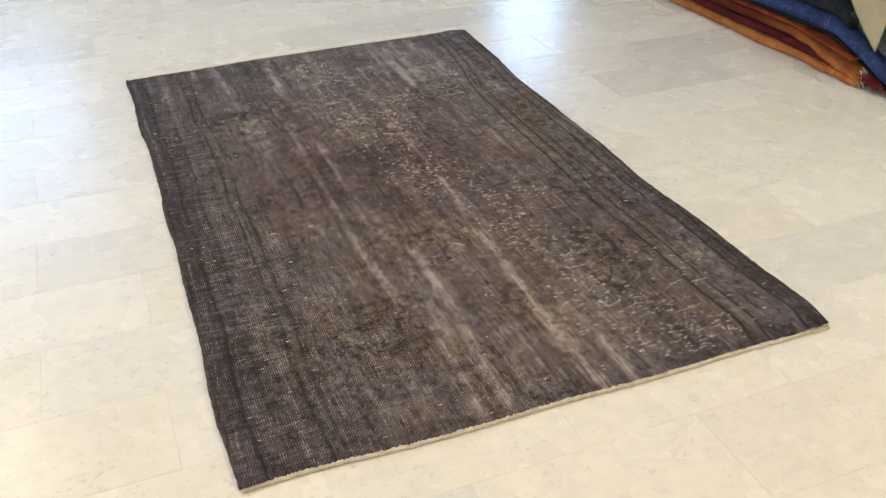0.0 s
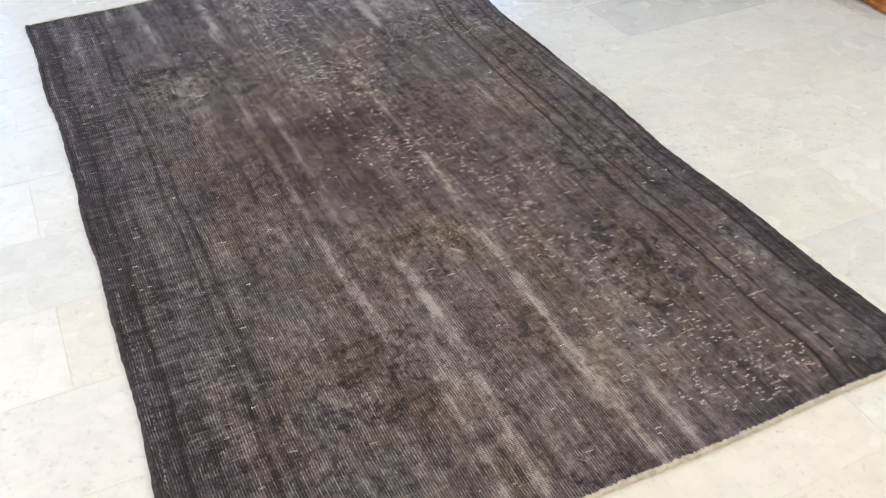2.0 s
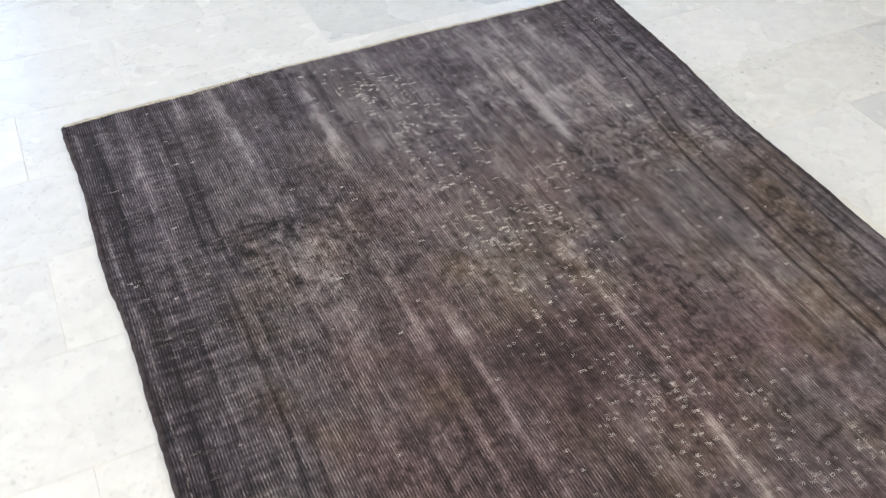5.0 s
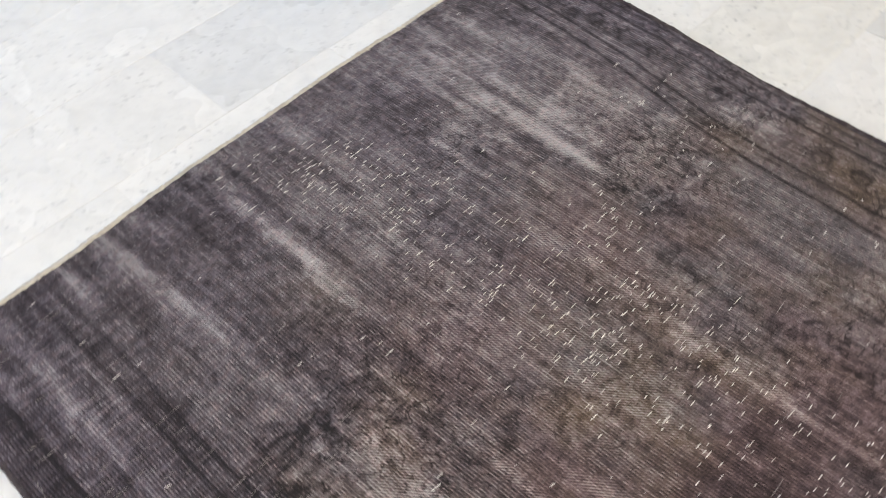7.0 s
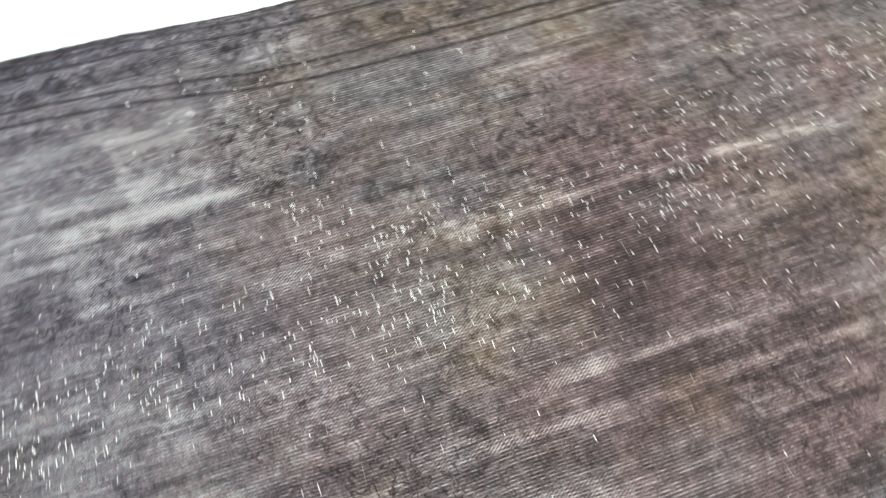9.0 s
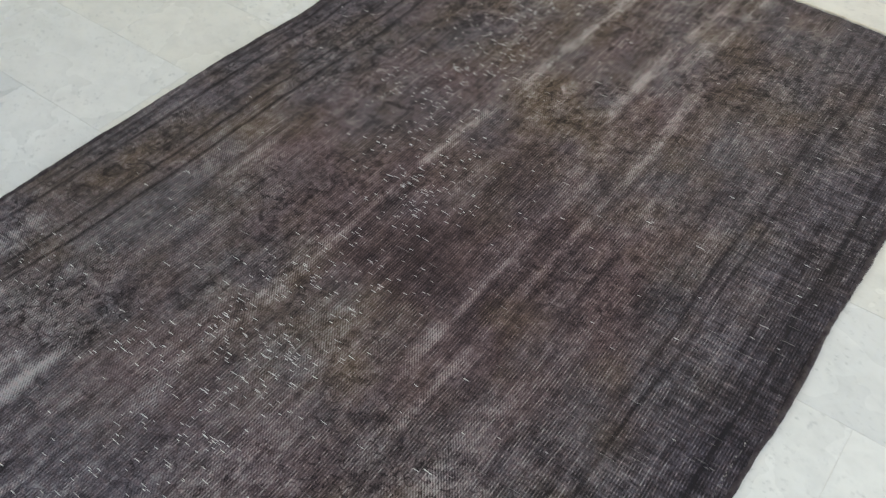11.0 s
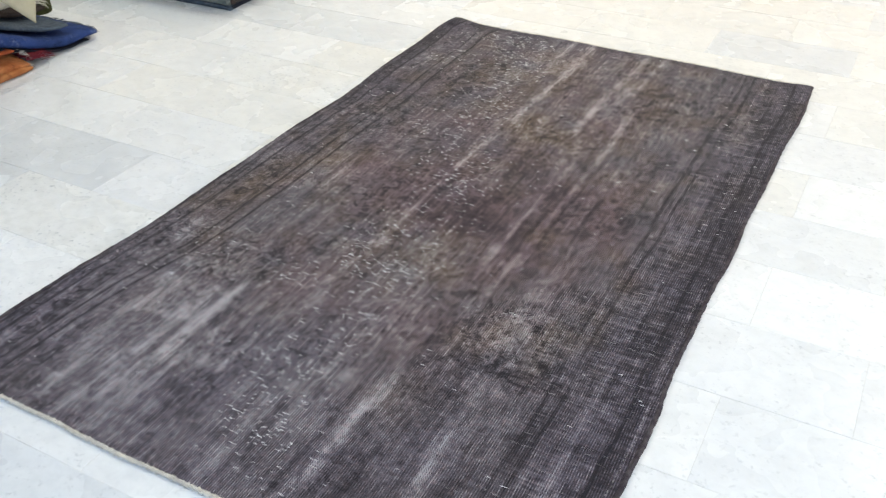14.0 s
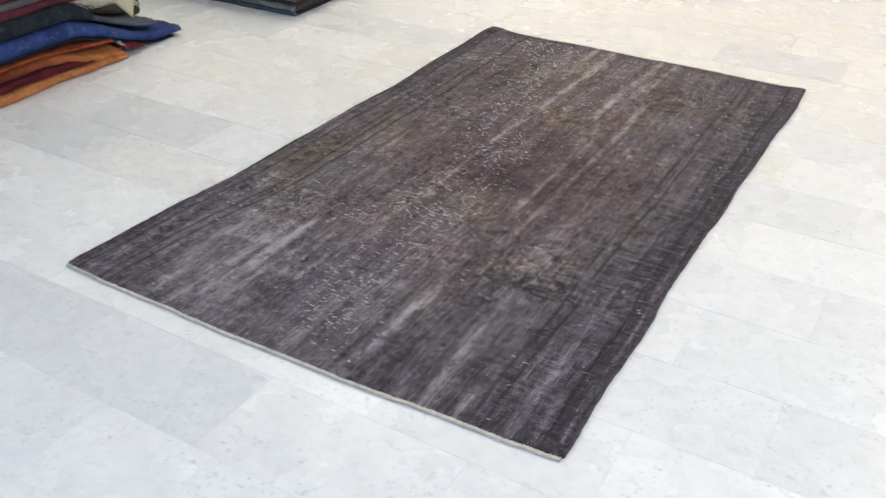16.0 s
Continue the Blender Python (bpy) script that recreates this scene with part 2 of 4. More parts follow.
    tint = mix(n, l, ramp(n, l, level, [(0.42, 0.0), (0.80, 0.9)]), tint, pale)
    flecked = mix(n, l, ramp(n, l, stretched(60, 90, 2.0), [(0.45, 0.0), (0.7, 0.4)]), tint, (1.5, 0.98, 1.0))
    l.new(mix(n, l, 1.0, value, flecked, "MULTIPLY"), b.inputs["Base Color"])
    lift = op("ADD", op("MULTIPLY", op("MULTIPLY", crest, ribbed), 0.8), op("MULTIPLY", knots, 0.4))
    lift = op("ADD", lift, op("MULTIPLY", fine, 0.5))
    lift = op("ADD", lift, op("MULTIPLY", small, 0.6))
    lift = op("SUBTRACT", lift, op("MULTIPLY", dark, 0.8))
    bump = n.new("ShaderNodeBump")
    bump.inputs["Strength"].default_value, bump.inputs["Distance"].default_value = 0.6, 0.002
    l.new(lift, bump.inputs["Height"])
    l.new(bump.outputs[0], b.inputs["Normal"])
    return m


WOOL = rug_field()
CORD = mottled("overcast_cord_wool", (0.034, 0.025, 0.032), (0.105, 0.088, 0.090), 60, 0.95, 0.9)


# ---- mesh helpers ----
def mesh_object(name, verts, faces, mat, parent=None, smooth=False):
    me = bpy.data.meshes.new(name)
    me.from_pydata(verts, [], faces)
    me.materials.append(mat)
    if smooth:
        me.polygons.foreach_set("use_smooth", [True] * len(me.polygons))
    me.update()
    ob = new(name, me)
    ob.parent = parent
    return ob


def part(name, bm, mat, parent, label=""):
    me = bpy.data.meshes.new(name)
    bm.to_mesh(me)
    bm.free()
    me.materials.append(mat)
    ob = new(name, me)
    ob.parent = parent
    return tagged(ob, label) if label else ob


def slab(x0, x1, y0, y1, z0, z1, bevel=0.0):
    bm = bmesh.new()
    bmesh.ops.create_cube(bm, size=1)
    for v in bm.verts:
        v.co = ((x0 + x1) / 2 + v.co.x * (x1 - x0), (y0 + y1) / 2 + v.co.y * (y1 - y0), (z0 + z1) / 2 + v.co.z * (z1 - z0))
    if bevel:
        bmesh.ops.bevel(bm, geom=bm.edges[:], offset=bevel, segments=2, profile=0.6, affect="EDGES")
    return bm


def ring(radius, inner, z0, z1, n=28):
    bm = bmesh.new()
    loops = []
    for r, z in ((inner, z0), (radius, z0), (radius, z1), (inner, z1)):
        loops.append([bm.verts.new((r * math.cos(2 * math.pi * a / n), r * math.sin(2 * math.pi * a / n), z)) for a in range(n)])
    for a in range(4):
        for k in range(n):
            bm.faces.new((loops[a][k], loops[a][(k + 1) % n], loops[(a + 1) % 4][(k + 1) % n], loops[(a + 1) % 4][k]))
    return bm


LATTICE = np.random.RandomState(7).rand(64, 64)


def soft_noise(x, y, seed=0.0):
    """Smooth value noise, 0 to 1, one cell per unit."""
    x, y = np.asarray(x, float) + 11.3 * seed, np.asarray(y, float) + 5.7 * seed
    i, j = np.floor(x).astype(int), np.floor(y).astype(int)
    u, v = x - i, y - j
    u, v = u * u * (3 - 2 * u), v * v * (3 - 2 * v)
    a, b2, c, d = (LATTICE[(i + p) % 64, (j + q) % 64] for p, q in ((0, 0), (1, 0), (0, 1), (1, 1)))
    return a * (1 - u) * (1 - v) + b2 * u * (1 - v) + c * (1 - u) * v + d * u * v


def layers(x, y, seed=0.0, octaves=4):
    total, weight, size = 0.0, 0.0, 1.0
    for k in range(octaves):
        total = total + soft_noise(x * size, y * size, seed + k * 1.7) / size
        weight += 1 / size
        size *= 2
    return total / weight


def step(a, b2, v):
    u = np.clip((v - a) / (b2 - a), 0, 1)
    return u * u * (3 - 2 * u)


# ---- the shell of the shop ----
def wall(name, pieces, label):
    bm = bmesh.new()
    for x0, x1, y0, y1, z0, z1 in pieces:
        made = bmesh.ops.create_cube(bm, size=1)["verts"]
        for v in made:
            v.co = ((x0 + x1) / 2 + v.co.x * (x1 - x0), (y0 + y1) / 2 + v.co.y * (y1 - y0), (z0 + z1) / 2 + v.co.z * (z1 - z0))
    return tagged(part(name, bm, PAINT, None), label, "wall", kind="structure")


(a0, a1, a2, a3), (b0, b1, b3, b4) = OPENINGS
wall("wall_north", [(WEST, a0, NORTH, NORTH + 0.2, 0, TOP), (a0, a1, NORTH, NORTH + 0.2, 0, a2), (a0, a1, NORTH, NORTH + 0.2, a3, TOP),
                    (a1, b0, NORTH, NORTH + 0.2, 0, TOP), (b0, b1, NORTH, NORTH + 0.2, b4, TOP), (b1, EAST, NORTH, NORTH + 0.2, 0, TOP)],
     "off-white painted plaster wall with window openings")
wall("wall_south", [(WEST, EAST, SOUTH - 0.2, SOUTH, 0, TOP)], "off-white painted plaster wall")
wall("wall_west", [(WEST - 0.2, WEST, SOUTH, FILL_FRONT[0], 0, TOP), (WEST - 0.2, WEST, FILL_FRONT[1], NORTH, 0, TOP), (WEST - 0.2, WEST, FILL_FRONT[0], FILL_FRONT[1], 0, FILL_FRONT[2]),
                   (WEST - 0.2, WEST, FILL_FRONT[0], FILL_FRONT[1], FILL_FRONT[3], TOP)], "off-white painted plaster wall with an added window opening")
# metal frame for the added west opening, never in view
front = tagged(new("window_3"), "added unseen window with grey metal frame, for side light", "window", kind="structure")
for k in range(5):
    y = FILL_FRONT[0] + (FILL_FRONT[1] - FILL_FRONT[0] - 0.06) * k / 4
    part("window_frame", slab(WEST - 0.07, WEST - 0.02, y, y + 0.06, FILL_FRONT[2], FILL_FRONT[3]), ALU, front)
wall("wall_east", [(EAST, EAST + 0.2, SOUTH, NORTH, 0, TOP)], "off-white painted plaster wall")
tagged(part("ceiling", slab(WEST, EAST, SOUTH, NORTH, TOP, TOP + 0.2), CEILING_PAINT, None), "plain white painted ceiling with added square fill lamps and round downlights", "ceiling", kind="structure")
for k, (x0, x1, z0, z1) in enumerate(OPENINGS):
    holder = tagged(new(f"window_{k + 1}"), "tall shop window with grey metal frame and daylight", "window", kind="structure")
    for xa, xb, za, zb in ((x0, x0 + 0.05, z0, z1), (x1 - 0.05, x1, z0, z1), (x0 + 0.05, x1 - 0.05, z0, z0 + 0.05), (x0 + 0.05, x1 - 0.05, z1 - 0.05, z1)):
        part("window_frame", slab(xa, xb, NORTH + 0.02, NORTH + 0.07, za, zb), ALU, holder)
# frames round the added ceiling fill lights
panel = tagged(new("panel_lamp"), "added unseen square fill lamp with pale metal frame", "lamp", "square ceiling lamps")
for xa, xb, ya, yb in ((-0.5, -0.46, -0.5, 0.5), (0.46, 0.5, -0.5, 0.5), (-0.46, 0.46, -0.5, -0.46), (-0.46, 0.46, 0.46, 0.5)):
    part("frame", slab(xa, xb, ya, yb, -0.05, 0.0), STEEL, panel)
panel.location = (*FILL_PANELS[0], TOP)
for x, y in FILL_PANELS[1:]:
    copy_thing(panel, pose(x, y, TOP))
lamp = None
for x, y in DOWNLIGHTS:
    if lamp is None:
        lamp = tagged(new("downlight"), "round recessed ceiling downlight with metal rim", "lamp", "ceiling downlights")
        part("rim", ring(0.105, 0.085, -0.02, 0.0), STEEL, lamp)
        lamp.location = (x, y, TOP)
    else:
        copy_thing(lamp, pose(x, y, TOP))


# ---- the rug ----
WIDE, LONG, THICK = 1.70, 2.80, 0.007


def left_edge(y):
    return -0.025 * np.exp(-((y - 0.25) / 0.45) ** 2) + 0.018 * step(0.8, 1.9, y) - 0.010 * np.exp(-((y - 1.48) / 0.20) ** 2) - 0.006 * np.exp(-((y - 1.02) / 0.12) ** 2) - 0.010 * np.exp(-((y - 2.15) / 0.16) ** 2) - 0.006 * step(2.0, 2.6, y) + 0.003 * np.sin(y * 13.0) + 0.003 * (soft_noise(y * 22, 0 * y, 3) - 0.5)


def right_edge(y):
    return 1.650 + 0.024 * step(0.0, 0.12, y) - 0.006 * np.exp(-((y - 0.95) / 0.25) ** 2) + 0.020 * step(1.0, 1.5, y) + 0.008 * step(1.5, 2.0, y) + 0.050 * step(1.9, 2.8, y) - 0.005 * np.exp(-((y - 1.8) / 0.55) ** 2) + 0.003 * np.sin(y * 11.0 + 1.0) + 0.004 * (soft_noise(y * 20, 0 * y, 8) - 0.5)


def near_end(s):
    return 0.036 - 0.027 * step(0.0, 0.45, s) - 0.018 * step(0.4, 0.98, s) + 0.003 * np.sin(s * 17) + 0.003 * (soft_noise(s * 60, 0 * s, 5) - 0.5)


def far_end(s):
    return 2.814 + 0.021 * np.sin(np.pi * s) + 0.006 * s + 0.002 * np.sin(s * 23) + 0.003 * (soft_noise(s * 60, 0 * s, 6) - 0.5)


def rug_point(s, t):
    """Plan of the rug: s from 0 at the west side to 1 at the east side, t from 0 at the south end to 1 at the north end."""
    y = near_end(s) * (1 - t) + far_end(s) * t
    x0, x1 = left_edge(y), right_edge(y)
    x = x0 * (1 - s) + x1 * s
    return x, y


def rug_height(x, y):
    swell = 0.004 * layers(x * 3.1, y * 2.3, 2, 3)
    curl = 0.016 * np.exp(-((x - 1.62) / 0.07) ** 2 - ((y - 0.03) / 0.07) ** 2)
    ripple = 0.003 * np.exp(-(x / 0.06) ** 2) * (1 + np.sin(y * 13)) + 0.003 * np.exp(-((x - 1.68) / 0.06) ** 2) * (1 + np.sin(y * 9 + 1))
    return THICK - 0.002 + swell + curl + ripple


# pale worn streaks along the length: x and y of the south end, x and y of the north end, half width, strength
STREAKS_NORTH = [(0.320, 2.64, 0.300, 2.86, 0.026, 0.42), (0.430, 2.40, 0.412, 2.86, 0.022, 0.46), (0.506, 2.62, 0.490, 2.86, 0.020, 0.42), (0.632, 2.30, 0.680, 2.86, 0.026, 0.50),
                 (0.110, 2.60, 0.110, 2.80, 0.022, 0.26), (0.145, 2.34, 0.150, 2.64, 0.030, 0.46), (0.216, 2.30, 0.222, 2.60, 0.022, 0.40), (1.228, 2.18, 1.275, 2.80, 0.018, 0.42),
                 (1.400, 2.60, 1.420, 2.84, 0.030, 0.30), (1.130, 2.66, 1.135, 2.84, 0.028, 0.26), (0.900, 2.64, 0.905, 2.84, 0.030, 0.22), (1.300, 2.50, 1.330, 2.84, 0.014, 0.32), (1.165, 2.30, 1.200, 2.84, 0.013, 0.34), (1.060, 2.40, 1.075, 2.84, 0.014, 0.26)]
STREAKS_MIDDLE = [(0.452, 1.68, 0.465, 2.12, 0.024, 0.44), (0.560, 1.18, 0.572, 1.62, 0.015, 0.46), (0.572, 1.60, 0.588, 2.08, 0.019, 0.44), (0.650, 1.30, 0.645, 1.82, 0.018, 0.46),
                  (0.620, 1.04, 0.662, 1.34, 0.015, 0.34), (0.966, 1.00, 0.985, 1.32, 0.021, 0.62), (0.985, 1.22, 0.998, 1.66, 0.015, 0.30), (0.992, 1.48, 1.004, 1.96, 0.022, 0.46),
                  (1.006, 1.95, 1.010, 2.26, 0.019, 0.30), (0.864, 1.20, 0.886, 1.44, 0.028, 0.40), (0.825, 1.28, 0.832, 1.44, 0.018, 0.28), (1.334, 1.40, 1.340, 1.68, 0.010, 0.36),
                  (0.662, 1.64, 0.672, 1.82, 0.018, 0.34), (0.470, 1.00, 0.470, 1.18, 0.028, 0.38), (0.302, 1.02, 0.298, 1.16, 0.022, 0.34), (0.172, 1.08, 0.150, 1.20, 0.028, 0.30)]
STREAKS_SOUTH = [(0.566, 0.58, 0.558, 1.08, 0.017, 0.68), (0.668, -0.02, 0.700, 0.50, 0.028, 0.62), (0.705, 0.48, 0.714, 0.92, 0.017, 0.89), (0.585, -0.02, 0.625, 0.46, 0.028, 0.59),
                 (0.940, -0.04, 0.936, 0.36, 0.034, 0.84), (0.934, 0.34, 0.954, 0.70, 0.020, 0.81), (0.952, 0.68, 0.968, 0.92, 0.020, 0.68), (1.026, 0.02, 1.038, 0.26, 0.028, 0.62),
                 (0.640, 0.30, 0.650, 0.52, 0.016, 0.41), (0.765, 0.05, 0.770, 0.40, 0.020, 0.22)]
# worn patches: x, y, half width, half length, strength
PATCHES = [(0.63, 2.40, 0.06, 0.09, 0.42), (0.42, 2.25, 0.09, 0.06, 0.30), (0.50, 2.28, 0.05, 0.05, 0.24), (0.40, 2.05, 0.12, 0.10, 0.20), (0.46, 2.02, 0.06, 0.07, 0.28),
           (0.43, 1.95, 0.06, 0.05, 0.22), (1.12, 2.50, 0.07, 0.06, 0.40), (1.16, 2.40, 0.05, 0.05, 0.34), (1.20, 2.50, 0.05, 0.10, 0.26), (1.23, 2.67, 0.06, 0.06, 0.24),
           (1.33, 2.35, 0.09, 0.06, 0.42), (1.54, 2.02, 0.06, 0.09, 0.46), (0.82, 1.80, 0.12, 0.10, 0.55), (0.66, 2.46, 0.05, 0.06, 0.26), (1.21, 0.47, 0.08, 0.04, 0.42)]
PATCHES_SOUTH = [(1.32, 0.46, 0.06, 0.05, 0.28), (1.52, 0.45, 0.05, 0.07, 0.40), (1.51, 0.15, 0.05, 0.05, 0.28), (0.42, 0.46, 0.08, 0.04, 0.36), (0.38, 0.67, 0.06, 0.06, 0.26),
                 (0.25, 0.87, 0.05, 0.06, 0.26), (0.37, 0.73, 0.05, 0.05, 0.22), (0.45, 1.08, 0.05, 0.05, 0.26), (0.87, 0.86, 0.10, 0.08, 0.18), (0.80, 1.02, 0.10, 0.05, 0.14), (1.15, 0.62, 0.10, 0.10, 0.14)]
# darker, less worn places
DEEP = [(0.25, 2.44, 0.04, 0.14, 0.30), (0.73, 2.69, 0.06, 0.08, 0.34), (0.36, 2.62, 0.03, 0.14, 0.26), (0.46, 2.66, 0.02, 0.14, 0.22), (0.57, 2.66, 0.035, 0.12, 0.30), (1.06, 2.66, 0.05, 0.08, 0.32),
        (0.80, 2.68, 0.05, 0.10, 0.22), (0.36, 2.19, 0.09, 0.04, 0.20), (0.30, 2.12, 0.03, 0.05, 0.20), (0.20, 1.91, 0.07, 0.05, 0.26), (0.12, 1.86, 0.05, 0.08, 0.22), (0.62, 1.30, 0.10, 0.07, 0.26),
        (0.72, 1.23, 0.06, 0.05, 0.20), (0.97, 0.12, 0.025, 0.06, 0.28), (0.88, 0.12, 0.03, 0.07, 0.24), (0.25, 0.62, 0.05, 0.07, 0.22), (0.26, 0.78, 0.03, 0.06, 0.20), (0.06, 1.74, 0.05, 0.16, 0.18)]
# hue: x, y, half width, half length, strength
PURPLE = [(0.76, 1.46, 0.30, 0.22, 1.1), (0.75, 2.18, 0.18, 0.16, 0.8), (1.18, 1.46, 0.20, 0.20, 0.6), (0.55, 1.28, 0.20, 0.16, 0.6), (0.56, 1.80, 0.16, 0.20, 0.5),
          (1.12, 1.00, 0.18, 0.22, 0.3), (0.62, 0.72, 0.12, 0.12, 0.5), (0.82, 0.35, 0.12, 0.3, 0.4), (1.10, 2.10, 0.12, 0.14, 0.5), (0.45, 1.50, 0.2, 0.2, 0.4)]
OLIVES = [(0.80, 0.92, 0.19, 0.17, 0.9), (0.82, 1.80, 0.13, 0.11, 0.8), (1.40, 1.40, 0.09, 0.14, 0.6), (1.28, 0.52, 0.20, 0.20, 0.5), (1.56, 1.86, 0.10, 0.22, 0.35), (0.42, 2.08, 0.12, 0.12, 0.2),
          (0.62, 0.30, 0.10, 0.30, 0.4), (1.00, 0.45, 0.15, 0.30, 0.4), (0.38, 0.55, 0.12, 0.14, 0.35), (0.62, 2.40, 0.08, 0.10, 0.35), (0.10, 1.25, 0.06, 0.20, 0.3), (1.50, 1.30, 0.10, 0.30, 0.2)]
# rosettes and leaves of the old drawing: x, y, radius across, radius along, lobes, strength
ROSETTES = [(0.80, 0.91, 0.150, 0.155, 8, 0.55), (0.83, 0.88, 0.075, 0.075, 6, 0.6), (1.24, 0.48, 0.090, 0.060, 4, 0.5), (1.30, 2.12, 0.075, 0.060, 5, 0.85), (1.37, 2.05, 0.045, 0.050, 5, 0.6),
            (1.16, 1.63, 0.030, 0.040, 5, 0.7), (1.10, 1.54, 0.036, 0.034, 5, 0.7), (1.16, 1.19, 0.050, 0.045, 5, 0.6), (1.40, 1.04, 0.050, 0.060, 6, 0.5), (0.42, 0.47, 0.085, 0.050, 5, 0.45),
            (0.36, 2.17, 0.085, 0.040, 5, 0.7), (1.40, 0.70, 0.050, 0.050, 5, 0.5), (1.05, 1.67, 0.035, 0.030, 4, 0.5), (0.70, 1.08, 0.060, 0.040, 5, 0.5), (1.26, 0.66, 0.060, 0.070, 6, 0.5)]
SCROLLS = [(0.82, 0.88, 0.18, 0.16, 0.8), (1.26, 0.55, 0.20, 0.20, 0.9), (1.42, 1.02, 0.12, 0.2, 0.5), (0.38, 2.15, 0.16, 0.10, 0.9), (1.32, 2.12, 0.14, 0.12, 1.0), (0.45, 0.55, 0.18, 0.18, 0.8),
           (1.12, 1.58, 0.12, 0.12, 0.6), (1.15, 2.45, 0.12, 0.12, 0.5), (0.75, 0.15, 0.2, 0.12, 0.4), (0.44, 2.05, 0.14, 0.12, 0.6)]


def spots_of(x, y, places, shift):
    total = 0.0 * x
    for x0, y0, rx, ry, s in places:
        total = total + s * np.exp(-np.maximum(0.0, np.sqrt(((x - x0) / rx) ** 2 + ((y - y0) / ry) ** 2) + shift) ** 2)
    return total


def wear(x, y):
    """Nine layers: worn pale, purple-brown, olive; dark drawn lines, where the drawing survives, where wefts show; ribs, navy, none."""
    ragged = layers(x * 34, y * 9, 1)
    torn = layers(x * 30, y * 8, 4.2) - 0.5
    frayed = layers(x * 80, y * 80, 6.1, 3) - 0.5
    drift = layers(x * 9, y * 7, 41) - 0.5
    side = x - left_edge(y)
    other = right_edge(y) - x
    worn = 0.440 + 0.26 * (layers(x * 30, y * 0.9, 4, 3) - 0.5) + 0.20 * (layers(x * 7, y * 5, 9) - 0.5) - 0.42 * spots_of(x, y, DEEP, 1.6 * drift)
    thread_wear = (0.2 + 1.2 * layers(x * 90, y * 7, 15)) * (0.55 + 0.6 * step(0.36, 0.62, layers(x * 40, y * 22, 16)))
    fleck = 0.2 * (ragged - 0.5)
    for x0, y0, x1, y1, w, s in STREAKS_NORTH + STREAKS_MIDDLE + STREAKS_SOUTH:
        f = np.clip((y - y0) / (y1 - y0), 0, 1)
        sway = x0 + (x1 - x0) * f + 0.008 * (soft_noise(y * 6, 0 * y, x0 * 9) - 0.5)
        run = step(y0 - 0.05, y0 + 0.07, y + fleck) * (1 - step(y1 - 0.09, y1 + 0.04, y + fleck))
        near = np.abs((x - sway) / (w * 0.85)) + 0.5 * (ragged - 0.5) + 0.35 * frayed
        worn = worn + s * 0.68 * np.exp(-np.abs(near) ** 1.8) * run * thread_wear
    for x0, y0, rx, ry, s in PATCHES + PATCHES_SOUTH:
        far = np.sqrt(((x - x0) / rx) ** 2 + ((y - y0) / ry) ** 2) + 2.4 * torn + 0.9 * frayed
        worn = worn + s * 0.36 * (1 - step(0.2, 1.5, far)) * (0.1 + 1.2 * ragged) * (0.4 + 1.2 * layers(x * 50, y * 40, 18, 3))
    worn = worn - 0.09 * (1 - step(0.02, 0.30, side)) - 0.055 * (1 - step(0.08, 0.18, side)) - 0.12 * (1 - step(0.0, 0.20, other)) * (1 - step(0.5, 1.3, y))
    worn = worn - 0.11 * (1 - step(0.0, 0.10, y)) - 0.05 * step(2.5, 2.8, y)
    worn = worn + 0.26 * (layers(x * 26, y * 2.2, 87, 3) - 0.5) * step(2.0, 2.35, y)
    # the dark band whose north edge runs straight along a weft
    line = 1.655 + 0.012 * (layers(x * 6, 0 * x, 33, 2) - 0.5) - 0.10 * (x - 0.8)
    band = step(line + 0.010, line - 0.012, y) * step(1.36, 1.56, y) * step(0.48, 0.58, x) * (1 - step(1.0, 1.12, x))
    worn = worn - 0.10 * band * (0.4 + 1.2 * layers(x * 10, y * 8, 36))
    worn = worn - 0.13 * np.exp(-((x - 0.54) / 0.36) ** 2 - ((y - 1.50) / 0.32) ** 2) + 0.08 * np.exp(-((x - 1.05) / 0.25) ** 2 - ((y - 0.25) / 0.22) ** 2) + 0.05 * np.exp(-((x - 0.90) / 0.30) ** 2 - ((y - 0.80) / 0.30) ** 2) + 0.08 * step(1.8, 2.2, y) * step(0.5, 1.0, x) + 0.05 * np.exp(-((x - 1.30) / 0.25) ** 2 - ((y - 1.75) / 0.35) ** 2)
    bead = step(0.42, 0.60, layers(x * 40, y * 30, 81)) * step(0.30, 0.55, layers(x * 2, y * 3.5, 83))
    worn = worn + 0.36 * np.exp(-((side - 0.024) / 0.0045) ** 2) * bead - 0.09 * np.exp(-((side - 0.052) / 0.018) ** 2)
    hue = layers(x * 11, y * 7, 12) - 0.5
    brown = 0.06 + 0.36 * np.exp(-((x - 0.85) / 0.5) ** 2 - ((y - 1.15) / 0.75) ** 2) + 0.8 * spots_of(x, y, PURPLE, 1.2 * drift) + 1.2 * hue + 0.35 * band
    brown = brown * (0.25 + 0.75 * step(0.0, 0.35, side)) * (0.4 + 0.6 * step(0.0, 0.25, other)) * (1 - 0.6 * step(2.2, 2.6, y))
    olive = 0.95 * spots_of(x, y, OLIVES, 1.2 * drift) + (0.06 + 1.3 * (layers(x * 12, y * 9, 17) - 0.50)) * (1 - 0.7 * step(1.9, 2.4, y))
    navy = 0.75 * (1 - step(0.03, 0.36, side)) + 0.6 * step(1.9, 2.6, y) + 0.35 * (1 - step(0.0, 0.18, y)) + 0.55 * (1 - step(0.02, 0.22, other)) * (1 - np.exp(-((y - 1.7) / 0.5) ** 2))
